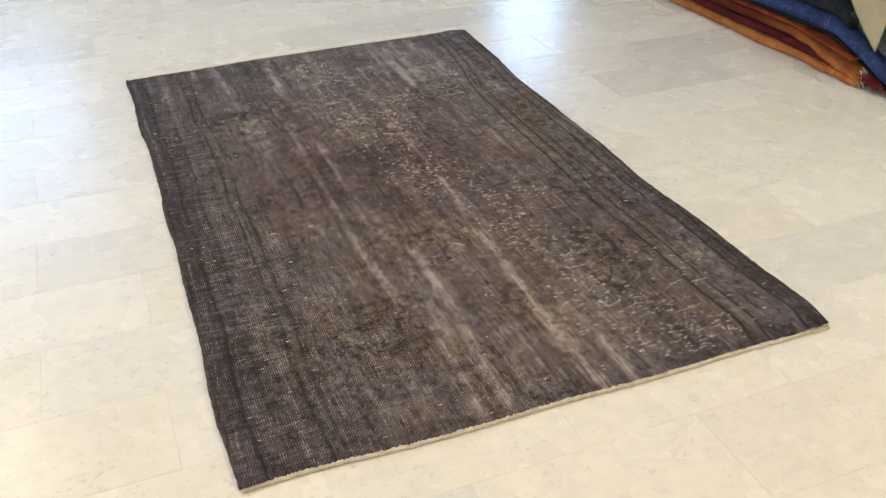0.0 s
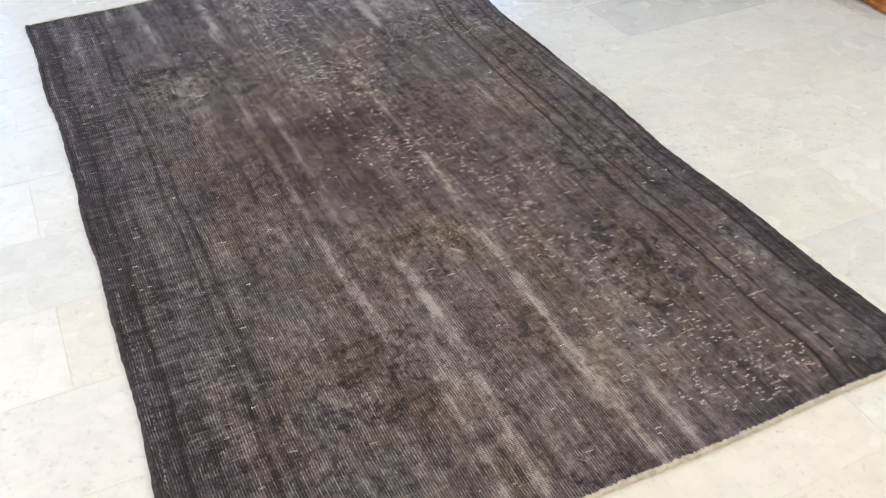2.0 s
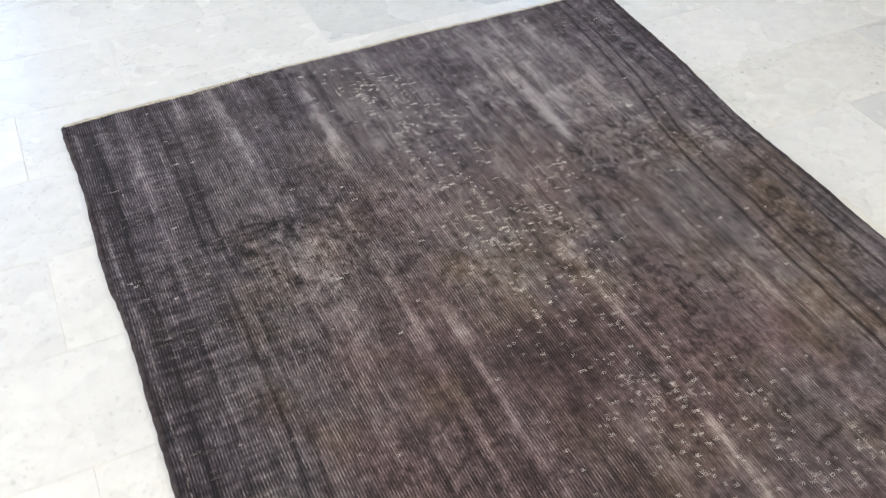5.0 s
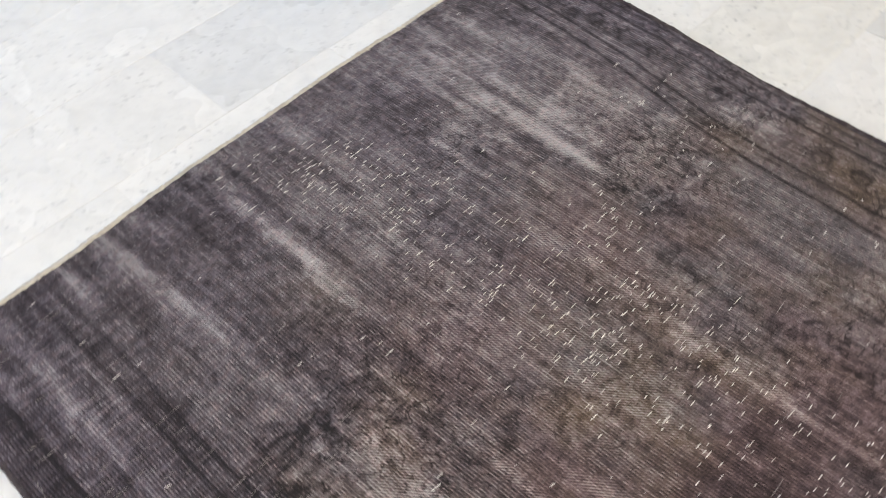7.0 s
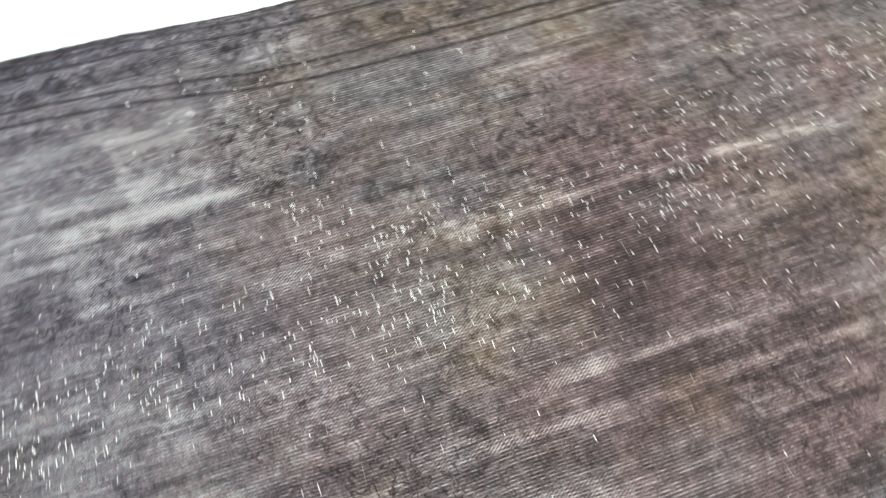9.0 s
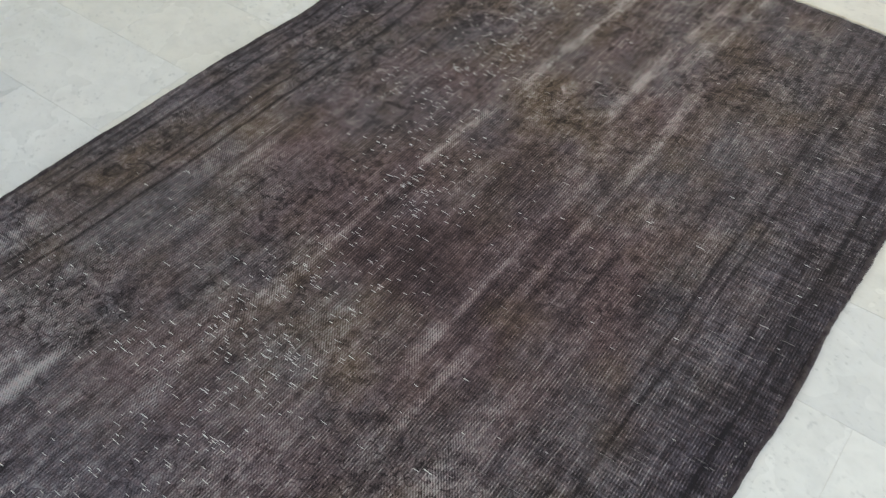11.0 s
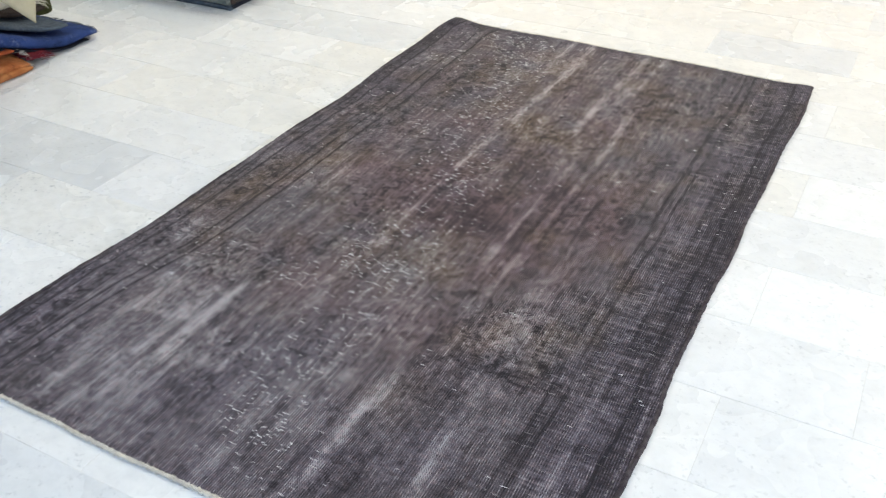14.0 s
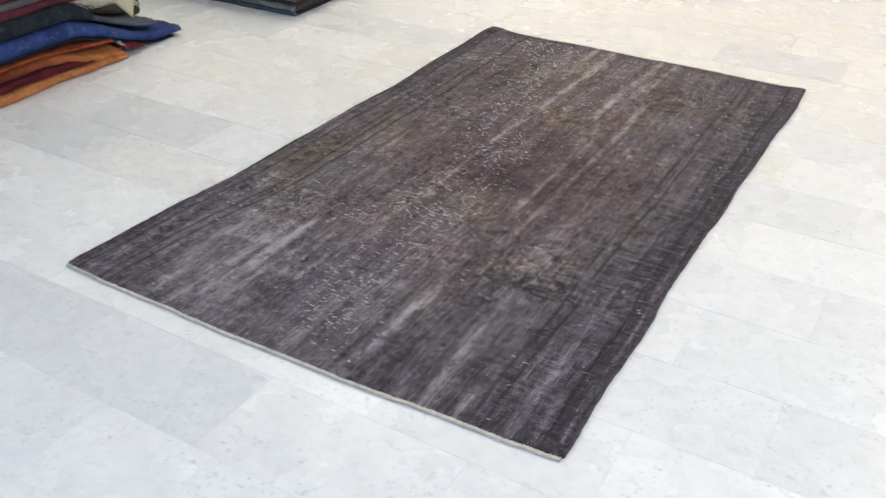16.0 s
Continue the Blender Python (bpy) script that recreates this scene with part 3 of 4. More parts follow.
    navy = navy * (0.4 + 1.2 * layers(x * 5, y * 4, 19)) + 0.6 * (layers(x * 8, y * 6, 23) - 0.5) - 0.4 * olive
    # border lines beside each long side; those on the east lean in towards the edge at the north end
    drawn = np.zeros_like(x)
    shake = 0.009 * (layers(x * 12, y * 16, 21) - 0.5)
    lean = 1 - 0.24 * step(1.7, 2.7, y)
    for d, s in ((0.242, 0.85), (0.192, 0.8), (0.150, 0.35), (0.066, 0.8), (0.024, 0.5)):
        drawn = np.maximum(drawn, s * np.exp(-((other - d * lean + shake) / 0.0042) ** 2) * (0.45 + 0.9 * layers(x * 4, y * 9, d * 50)))
    for d, s in ((0.064, 0.75), (0.128, 0.3), (0.225, 0.6), (0.262, 0.5)):
        drawn = np.maximum(drawn, s * np.exp(-((side - d + shake) / 0.0048) ** 2) * (0.35 + 0.9 * layers(x * 4, y * 9, d * 50)))
    gone = step(0.40, 0.58, layers(x * 26, y * 26, 57))
    for x0, y0, rx, ry, lobes, s in ROSETTES:
        px, py = (x - x0) / rx, (y - y0) / ry
        reach = np.hypot(px, py) * (1 + 0.16 * np.sin(lobes * np.arctan2(py, px) + x0 * 40)) + 0.7 * frayed
        drawn = np.maximum(drawn, s * np.exp(-((reach - 1) * min(rx, ry) / 0.0052) ** 2) * gone)
        worn = worn + 0.07 * s * np.exp(-((reach - 0.55) / 0.3) ** 2) * (rx < 0.12)
    # small flowers in a row down each border
    for d, pitch, r, s in ((0.125, 0.092, 0.020, 0.55), (0.046, 0.062, 0.010, 0.5)):
        cell = (y / pitch + 0.3 * d * 10) % 1.0 - 0.5
        reach = np.hypot((other - d * lean) / r, cell * pitch / r) + 0.9 * frayed
        drawn = np.maximum(drawn, s * np.exp(-((reach - 0.9) / 0.28) ** 2) * step(0.42, 0.56, layers(x * 9, y * 9, 60 + d)))
    # the square scroll in the north-east corner
    sq = np.maximum(np.abs((x - 1.345) / 0.075), np.abs((y - 2.325) / 0.070)) + 0.9 * torn
    worn = worn + 0.16 * np.exp(-((sq - 1) / 0.22) ** 2)
    scroll = step(0.46, 0.62, layers(x * 4.5, y * 4.5, 34)) * 0.5 + 0.36 * (1 - step(0.05, 0.24, other)) + spots_of(x, y, SCROLLS, 1.2 * drift)
    threads = layers(x * 6, y * 14, 66)
    bare = 0.75 * step(0.42, 0.1, side) + 0.12 + 0.8 * np.exp(-((other - 0.14) / 0.07) ** 2 - ((y - 2.02) / 0.10) ** 2)
    bare = bare + 0.5 * step(0.6, 0.3, side) * np.exp(-((y - 2.05) / 0.16) ** 2)
    bare = bare * (0.3 + 1.4 * threads)
    # ribs: clear in the west and south, lost under the standing pile of the east border
    ribbed = 0.95 - 0.30 * step(0.50, 0.85, x - 0.25 * step(1.3, 2.2, y)) + 1.3 * (layers(x * 8, y * 7, 70) - 0.5) - 0.35 * spots_of(x, y, OLIVES, 1.2 * drift) - 0.55 * (1 - step(0.18, 0.30, other)) * np.exp(-((y - 1.35) / 0.9) ** 4) - 0.3 * np.exp(-((x - 1.30) / 0.16) ** 2 - ((y - 1.0) / 0.7) ** 2)
    ribbed = ribbed + 0.25 * (1 - step(0.1, 0.6, side)) - 0.35 * spots_of(x, y, SCROLLS, 1.2 * drift) * step(0.45, 0.6, layers(x * 22, y * 22, 72))
    return tuple(np.clip(v, 0, 1) for v in (worn, brown, olive, drawn, scroll, bare, np.maximum(ribbed, 0.25), navy, 0 * x))


KNOTTED = [(0.72, 2.72, 0.07, 0.07, 0.7), (0.82, 2.58, 0.09, 0.10, 1.0), (0.92, 2.38, 0.10, 0.12, 1.0), (0.86, 2.18, 0.10, 0.10, 0.7), (0.90, 1.94, 0.12, 0.12, 1.0), (0.90, 1.72, 0.13, 0.10, 1.0), (0.92, 1.46, 0.10, 0.12, 0.9),
           (1.02, 1.26, 0.10, 0.12, 0.7), (1.12, 1.00, 0.14, 0.18, 0.5), (1.14, 0.72, 0.14, 0.16, 0.4), (1.16, 0.40, 0.12, 0.14, 0.65), (1.22, 0.16, 0.14, 0.14, 1.0), (1.45, 0.40, 0.10, 0.20, 0.4), (1.12, 2.06, 0.12, 0.10, 0.5),
           (1.45, 2.10, 0.08, 0.14, 0.35), (1.40, 0.12, 0.08, 0.06, 0.5), (0.80, 1.26, 0.10, 0.10, 0.3), (1.05, 1.85, 0.06, 0.14, 0.5)]


def build_rug():
    rug = tagged(new("rug"), "worn dark grey-brown overdyed wool rug lying flat on marble", "rug")
    nx, ny = 540, 880
    s, t = np.meshgrid(np.linspace(0, 1, nx), np.linspace(0, 1, ny))
    x, y = rug_point(s, t)
    z = rug_height(x, y)
    top = np.stack([x, y, z], -1).reshape(-1, 3)
    edge = np.concatenate([np.arange(nx), np.arange(1, ny) * nx + nx - 1, (ny - 1) * nx + np.arange(nx - 2, -1, -1), np.arange(ny - 2, 0, -1) * nx])
    low = top[edge].copy()
    low[:, 2] = 0.0005
    verts = np.concatenate([top, low])
    idx = np.arange(nx * ny).reshape(ny, nx)
    quads = np.stack([idx[:-1, :-1], idx[:-1, 1:], idx[1:, 1:], idx[1:, :-1]], -1).reshape(-1, 4)
    e2 = nx * ny + np.arange(len(edge))
    skirt = np.stack([np.roll(edge, -1), edge, e2, np.roll(e2, -1)], -1)
    faces = np.concatenate([quads, skirt])
    me = bpy.data.meshes.new("woven_field")
    me.vertices.add(len(verts))
    me.vertices.foreach_set("co", verts.ravel())
    me.loops.add(faces.size)
    me.loops.foreach_set("vertex_index", faces.ravel())
    me.polygons.add(len(faces))
    me.polygons.foreach_set("loop_start", np.arange(len(faces)) * 4)
    me.polygons.foreach_set("use_smooth", np.ones(len(faces), bool))
    me.update(calc_edges=True)
    found = wear(verts[:, 0], verts[:, 1])
    for name, three in (("wear", found[:3]), ("drawing", found[3:6]), ("weave", found[6:])):
        col = me.color_attributes.new(name, "FLOAT_COLOR", "POINT")
        col.data.foreach_set("color", np.stack([*three, np.ones_like(three[0])], -1).ravel())
    me.materials.append(WOOL)
    field = new("woven_field", me)
    field.parent = rug

    def rope(name, path, flat, high, mat, label, twist=90.0, rough=0.25):
        """A thick cord along a path in plan, resting on the floor."""
        ring_n = 8
        path = np.asarray(path)
        run = np.gradient(path, axis=0)
        run /= np.linalg.norm(run, axis=1)[:, None]
        far = np.concatenate([[0], np.cumsum(np.linalg.norm(np.diff(path, axis=0), axis=1))])
        rows = []
        for k in range(ring_n):
            ang = 2 * math.pi * k / ring_n
            swell = 1 + rough * (layers(far * twist, 0 * far + k * 0.8, 61, 2) - 0.5) * 2
            out = flat * math.cos(ang) * swell
            rows.append(np.stack([path[:, 0] + run[:, 1] * out, path[:, 1] - run[:, 0] * out, high * (1.0 + math.sin(ang) * swell) + 0.0005], -1))
        vs = np.stack(rows, 1).reshape(-1, 3)
        n = len(path)
        fs = [(i * ring_n + k, i * ring_n + (k + 1) % ring_n, (i + 1) * ring_n + (k + 1) % ring_n, (i + 1) * ring_n + k) for i in range(n - 1) for k in range(ring_n)]
        fs += [tuple(range(ring_n)), tuple((n - 1) * ring_n + k for k in range(ring_n - 1, -1, -1))]
        return tagged(mesh_object(name, vs.tolist(), fs, mat, rug, True), label)

    u = np.linspace(0, 1, 900)
    xs, ys = rug_point(u, 0 * u)
    rope("end_binding", np.stack([xs, ys - 0.003 + 0.002 * (layers(xs * 90, 0 * xs, 91, 3) - 0.5)], -1), 0.0066, 0.0042, CREAM, "cream cotton end binding", 210, 0.55)
    xs, ys = rug_point(u, 0 * u + 1)
    rope("end_binding", np.stack([xs, ys + 0.004 + 0.002 * (layers(xs * 90, 0 * xs, 93, 3) - 0.5)], -1), 0.0068, 0.0040, CREAM, "cream cotton end binding", 210, 0.55)
    u = np.linspace(0.002, 0.998, 600)
    xs, ys = rug_point(0 * u, u)
    rope("side_cord", np.stack([xs, ys], -1), 0.0070, 0.0060, CORD, "dark overcast side cord", 60, 0.24)
    xs, ys = rug_point(0 * u + 1, u)
    rope("side_cord", np.stack([xs, ys], -1), 0.0070, 0.0060, CORD, "dark overcast side cord", 60, 0.24)

    rnd = np.random.RandomState(11)

    def dashes(name, xs, ys, length, width, high, mat, label):
        vs, fs = [], []
        zs = rug_height(xs, ys)
        for x0, y0, z0, ln, wd in zip(xs, ys, zs, length, width):
            lean = rnd.uniform(-0.07, 0.07)
            c, s2 = math.cos(lean), math.sin(lean)
            k = len(vs)
            for px, py, pz in ((-0.5, 0, 0), (-0.2, -0.5, 0), (0.25, -0.45, 0), (0.5, 0, 0), (0.2, 0.5, 0), (-0.25, 0.45, 0), (-0.1, 0, 1), (0.15, 0, 1)):
                vs.append((x0 + px * ln * c - py * wd * s2, y0 + px * ln * s2 + py * wd * c, z0 - 0.0004 + pz * high))
            fs += [(k, k + 1, k + 6), (k + 1, k + 2, k + 7, k + 6), (k + 2, k + 3, k + 7), (k + 3, k + 4, k + 7), (k + 4, k + 5, k + 6, k + 7), (k + 5, k, k + 6)]
        return tagged(mesh_object(name, vs, fs, mat, rug), label, kind="stuff")

    # short fibres teased out of the end bindings
    for t0, out in ((0.0, -1), (1.0, 1)):
        u = rnd.rand(1100)
        xs, ys = rug_point(u, 0 * u + t0)
        dashes("loose_fibres", xs, ys + out * rnd.uniform(0.002, 0.009, 1100), rnd.uniform(0.002, 0.006, 1100), rnd.uniform(0.001, 0.005, 1100), 0.0014, CREAM, "short cream fibres of the binding")
    # bare white knots, thickest in the middle of the field: x, y, half width, half length, density
    xs, ys = rnd.uniform(0.04, 1.64, 60000), rnd.uniform(0.04, 2.78, 60000)
    dense = 0.02 + spots_of(xs, ys, KNOTTED, 1.0 * (layers(xs * 9, ys * 7, 41) - 0.5))
    clump = step(0.30, 0.75, layers(xs * 14, ys * 22, 71, 3))
    keep = rnd.rand(60000) < dense * (0.2 + 0.8 * clump) * 0.30
    xs, ys = xs[keep], ys[keep]
    dashes("bare_cotton", xs, ys, rnd.uniform(0.009, 0.022, len(xs)) * np.where(rnd.rand(len(xs)) < 0.15, 1.7, 1), rnd.uniform(0.0014, 0.0028, len(xs)), 0.0014, TUFT, "bare cotton knots showing white")
    # long bare wefts across the west half and in the north-east border
    rows_y = np.repeat(np.concatenate([rnd.uniform(0.05, 2.75, 90), rnd.normal(2.02, 0.12, 36), rnd.normal(0.66, 0.14, 24)]), 5) + rnd.normal(0, 0.002, 750)
    west = np.abs(rnd.normal(0.0, 0.22, 750)) + 0.05
    xs = np.concatenate([np.minimum(west, 0.9), rnd.uniform(0.4, 1.5, 170), rnd.normal(1.54, 0.035, 90)])
    ys = np.concatenate([rows_y, rnd.uniform(0.05, 2.75, 170), rnd.normal(2.02, 0.06, 90)])
    dashes("bare_yarn", xs, ys, rnd.uniform(0.008, 0.055, len(xs)) * rnd.uniform(0.4, 1.3, len(xs)), rnd.uniform(0.0010, 0.0019, len(xs)), 0.0010, WEFT, "thin bare grey wefts")
    # worn stitches beside the west cord
    ys = np.linspace(0.06, 2.76, 420) + rnd.normal(0, 0.002, 420)
    ys = ys[step(0.35, 0.55, layers(ys * 3.5, 0 * ys, 83)) > rnd.rand(420) * 0.8]
    xs = left_edge(ys) + 0.020 + 0.004 * rnd.rand(len(ys))
    dashes("worn_stitches", xs, ys, rnd.uniform(0.002, 0.005, len(ys)), rnd.uniform(0.003, 0.009, len(ys)), 0.0010, WEFT, "pale worn stitches along the side cord")
    return rug


build_rug()


# ---- folded rugs along the east side ----
def pile_rise(y, z0):
    """Base height and thickness of a fold along the pile: the upper rugs reach past the lower ones and sink to the floor."""
    if z0 < 0.15:
        low = 0.18 + 0.52 * step(0.80, 1.42, y) + 0.30 * step(1.25, 1.95, y)
        return z0 * low, low
    sunk = 1 - step(1.05, 1.66, y)
    return z0 - (0.157 if z0 < 0.25 else 0.168) * sunk, 1 - 0.46 * sunk


def folded_layer(name, parent, mat, front, back, y0, y1, z0, z1, seed, rise=None, bulge=0.015, dip=0.0):
    """One fold of cloth: a thick sheet with a rounded front, uneven along its length."""
    n, m = 110, 28
    high = z1 - z0
    half = high / 2
    prof = []
    for k in range(m):
        if k < 10:
            ang = -math.pi / 2 - math.pi * k / 9
            prof.append((front + half * 0.9 + math.cos(ang) * half * 0.9, (z0 + z1) / 2 + math.sin(ang) * half, 1.0))
        elif k < 18:
            f = (k - 9) / 9
            prof.append((front + half + f * (back - front - half), z1, 0.0))
        else:
            f = (k - 18) / 9
            prof.append((back + f * (front + half - back), z0, 0.0))
    r = np.linspace(0, 1, n)[:, None]
    x, z, f = (np.array([p[q] for p in prof])[None, :] for q in range(3))
    y = y0 + (y1 - y0) * r + 0 * x
    wob = bulge * (layers(y * 3.3, 0 * y + seed * 3.1, seed, 3) - 0.5) * 2
    lump = 0.10 * high * (layers(y * 6.0, x * 5.0 + 0 * y, seed + 2, 2) - 0.5) * (z > z0 + 0.4 * high)
    droop = dip * (1 - step(y0 + 0.14, y0 + 0.46, y + 0.16 * (layers(y * 9.0, 0 * y, seed + 3, 3) - 0.5))) * np.maximum(0.0, 1 - (x - front) / 0.25)
    crease = 0.006 * f * (layers(y * 9.0, z * 30.0 + 0 * y, seed + 7, 3) - 0.5)
    base, thin = rise(y, z0) if rise else (z0, 1.0)
    thin = thin * (1 - 0.30 * np.maximum(0.0, 1 - r * 30) ** 2)
    zz = np.maximum(0.001, base + (z - z0 + lump) * thin + crease - droop)
    xx = x + wob * (0.4 + 0.6 * f) + 0.016 * f * (layers(y * 12.0, z * 34.0 + 0 * y, seed, 3) - 0.5)
    yy = y + 0.02 * (soft_noise(x * 14 + 0 * y, z * 20 + 0 * y, seed + 5) - 0.5) * (r == 0)
    vs = np.stack([xx, yy, zz], -1).reshape(-1, 3).tolist()
    fs = [(i * m + k, (i + 1) * m + k, (i + 1) * m + (k + 1) % m, i * m + (k + 1) % m) for i in range(n - 1) for k in range(m)]
    fs += [tuple(range(m)), tuple((n - 1) * m + k for k in range(m - 1, -1, -1))]
    return mesh_object(name, vs, fs, mat, parent, True)


def fringe(parent, mat, x0, x1, y, z, count, long, seed, label, drop=0.03):
    """A row of short threads along the end of a folded rug, each a bent three-sided strand."""
    rnd = random.Random(seed)
    vs, fs = [], []
    for k in range(count):
        x = x0 + (x1 - x0) * (k + rnd.random()) / count
        zz = z + rnd.uniform(-0.012, 0.012)
        ln, side = long * rnd.uniform(0.5, 1.2), rnd.uniform(-0.012, 0.012)
        r = rnd.uniform(0.0018, 0.0034)
        base = len(vs)
        for j, f in enumerate((-0.3, 0.5, 1.0)):
            cx, cy, cz = x + side * f, y - ln * f, max(0.004, zz - drop * max(0, f) ** 2)
            w = r * (1 - 0.5 * max(0, f))
            vs += [(cx - w, cy, cz - w * 0.6), (cx + w, cy, cz - w * 0.6), (cx, cy, cz + w)]
        for j in range(2):
            for q in range(3):
                fs.append((base + j * 3 + q, base + j * 3 + (q + 1) % 3, base + j * 3 + 3 + (q + 1) % 3, base + j * 3 + 3 + q))
        fs.append((base + 6, base + 7, base + 8))
    return tagged(mesh_object("fringe", vs, fs, mat, parent), label, kind="stuff")


def wool(name, a, b2, scale=9, bare=None, fade=None):
    """Worn overdyed cloth: patches, fine nap, and dips coloured darker as crease shade."""
    m, n, l, b = material(name, 0.95, 0.12)
    place = n.new("ShaderNodeTexCoord").outputs["Object"]
    big = noise_tex(n, l, place, scale, 5.0, 0.7, 0.6)
    mid = noise_tex(n, l, place, scale * 5, 4.0, 0.7)
    fine = noise_tex(n, l, place, scale * 30, 2.0, 0.6)
    col = mix(n, l, ramp(n, l, big, [(0.4, 0.0), (0.62, 1.0)]), a, b2)
    col = mix(n, l, ramp(n, l, mid, [(0.33, 0.55), (0.46, 0.0)]), col, tuple(c * 0.5 for c in b2))
    col = mix(n, l, ramp(n, l, mid, [(0.60, 0.0), (0.72, 0.5)]), col, tuple(min(0.7, c * 1.5 + 0.03) for c in a))
    if fade:
        along = put(n, l, "ShaderNodeSeparateXYZ", place).outputs[1]
        far = put(n, l, "ShaderNodeMapRange", math_node(n, l, "ADD", along, math_node(n, l, "MULTIPLY", mid, 0.4)), 1.75, 2.25, 0.0, 1.0).outputs[0]
        col = mix(n, l, far, col, fade)
    if bare:
        thin = noise_tex(n, l, place, scale * 3.6, 5.0, 0.75, 0.2)
        col = mix(n, l, ramp(n, l, thin, [(0.56, 0.0), (0.72, 0.5)]), col, bare)
    l.new(col, b.inputs["Base Color"])
    lift = math_node(n, l, "ADD", math_node(n, l, "MULTIPLY", mid, 1.5), fine)
    bump = n.new("ShaderNodeBump")
    bump.inputs["Strength"].default_value, bump.inputs["Distance"].default_value = 0.9, 0.005
    l.new(lift, bump.inputs["Height"])
    l.new(bump.outputs[0], b.inputs["Normal"])
    return m


ORANGE = wool("orange_wool", (0.43, 0.175, 0.062), (0.31, 0.105, 0.034), 7)
RUST = wool("rust_wool", (0.27, 0.065, 0.022), (0.15, 0.032, 0.016))
CRIMSON = wool("crimson_threads", (0.17, 0.022, 0.030), (0.09, 0.014, 0.022))
MAROON = wool("maroon_wool", (0.110, 0.015, 0.022), (0.062, 0.011, 0.016))
BLACKISH = wool("navy_wool_and_gap", (0.010, 0.011, 0.018), (0.018, 0.02, 0.03))
BLUE = wool("blue_wool", (0.030, 0.056, 0.175), (0.020, 0.036, 0.110), 6, bare=(0.24, 0.27, 0.36))
FADED = wool("orange_to_rust_wool", (0.43, 0.165, 0.060), (0.30, 0.090, 0.028), 7, fade=(0.10, 0.018, 0.010))
SLATE = wool("slate_wool", (0.013, 0.017, 0.025), (0.026, 0.031, 0.040), bare=(0.10, 0.11, 0.13))
TEAL = wool("grey_blue_wool", (0.085, 0.105, 0.13), (0.045, 0.058, 0.08), bare=(0.22, 0.24, 0.27))
ROSE = wool("rose_wool", (0.105, 0.024, 0.032), (0.06, 0.018, 0.026), bare=(0.16, 0.10, 0.11))
GREY = wool("grey_wool", (0.10, 0.10, 0.105), (0.06, 0.06, 0.068), bare=(0.05, 0.03, 0.035))
BEIGE = mottled("beige_flatweave", (0.46, 0.42, 0.30), (0.38, 0.345, 0.245), 12, 0.95, 0.6, 0.15)
OLIVE = wool("olive_wool", (0.075, 0.08, 0.03), (0.045, 0.05, 0.02))
SAGE = wool("sage_wool", (0.19, 0.205, 0.185), (0.11, 0.122, 0.115), bare=(0.30, 0.30, 0.27))
UMBER = wool("umber_wool", (0.055, 0.04, 0.035), (0.03, 0.024, 0.022))
PALE = wool("pale_cotton", (0.55, 0.53, 0.47), (0.42, 0.40, 0.35))
GROUP = "folded rugs in the piles"


def folded(label, plies, y1=3.9, back=4.15, ends=None):
    """A folded rug: plies are (material, front x, y from, z0, z1, seed)."""
    rug = tagged(new("folded_rug"), label, "folded rug", GROUP)
    for mat, front, y0, z0, z1, seed, *more in plies:
        folded_layer("fold", rug, mat, front, back, y0, y1, z0, z1, seed, pile_rise, 0.018, *more)
    if ends:
        mat, x0, x1, y, z, count, long, seed, text = ends
        fringe(rug, mat, x0, x1, y, z, count, long, seed, text)
    return rug


folded("orange wool rug folded at the bottom of a pile", [(ORANGE, 3.045, 1.335, 0.0, 0.045, 1)], ends=(PALE, 3.05, 3.30, 1.335, 0.025, 40, 0.02, 3, "short white end threads"))
folded("dark maroon wool rug folded between orange ones", [(MAROON, 3.056, 1.50, 0.047, 0.090, 2)], ends=(CRIMSON, 3.055, 3.34, 1.31, 0.055, 170, 0.10, 5, "dark red fringe"))
# its thin blackish ply is no cloth but the shaded gap below the orange fold
folded("rust orange wool rug folded with a raised crease", [(BLACKISH, 3.075, 1.60, 0.091, 0.100, 14), (FADED, 3.048, 1.335, 0.101, 0.142, 4, 0.056)], ends=(PALE, 3.06, 3.30, 1.345, 0.085, 44, 0.022, 7, "short white end threads"))
folded("thin rust red wool rug folded under a blue one", [(RUST, 3.062, 1.40, 0.143, 0.158, 3)])
folded("navy black wool rug folded under a blue one", [(BLACKISH, 3.085, 0.97, 0.159, 0.176, 5)])
folded("deep blue wool rug folded with frayed end", [(BLUE, 3.070, 0.93, 0.174, 0.255, 6)], ends=(TEAL, 3.08, 3.42, 0.935, 0.05, 70, 0.035, 9, "frayed pale end threads"))
folded("pale grey-blue wool rug folded on a blue one", [(TEAL, 3.115, 1.04, 0.257, 0.29, 7)], y1=1.62)
folded("dark slate wool rug folded in a pile", [(SLATE, 3.070, 1.48, 0.258, 0.345, 8)], ends=(TEAL, 3.07, 3.34, 1.485, 0.295, 60, 0.025, 23, "short frayed grey end threads"))
folded("dark rose wool rug folded in a pile", [(ROSE, 3.085, 1.56, 0.347, 0.385, 9)])
folded("mid grey wool rug folded in a pile", [(GREY, 3.080, 1.60, 0.387, 0.42, 10)])
folded("dusky rose wool rug folded near the top", [(ROSE, 3.085, 1.62, 0.422, 0.455, 11)])
folded("dark slate wool rug folded on top of a pile", [(SLATE, 3.095, 1.62, 0.457, 0.52, 12)])
folded("brown wool rug end behind a blue rug", [(UMBER, 3.30, 0.99, 0.292, 0.33, 13)], ends=(PALE, 3.31, 3.62, 0.99, 0.155, 60, 0.04, 19, "pale frayed end threads"))


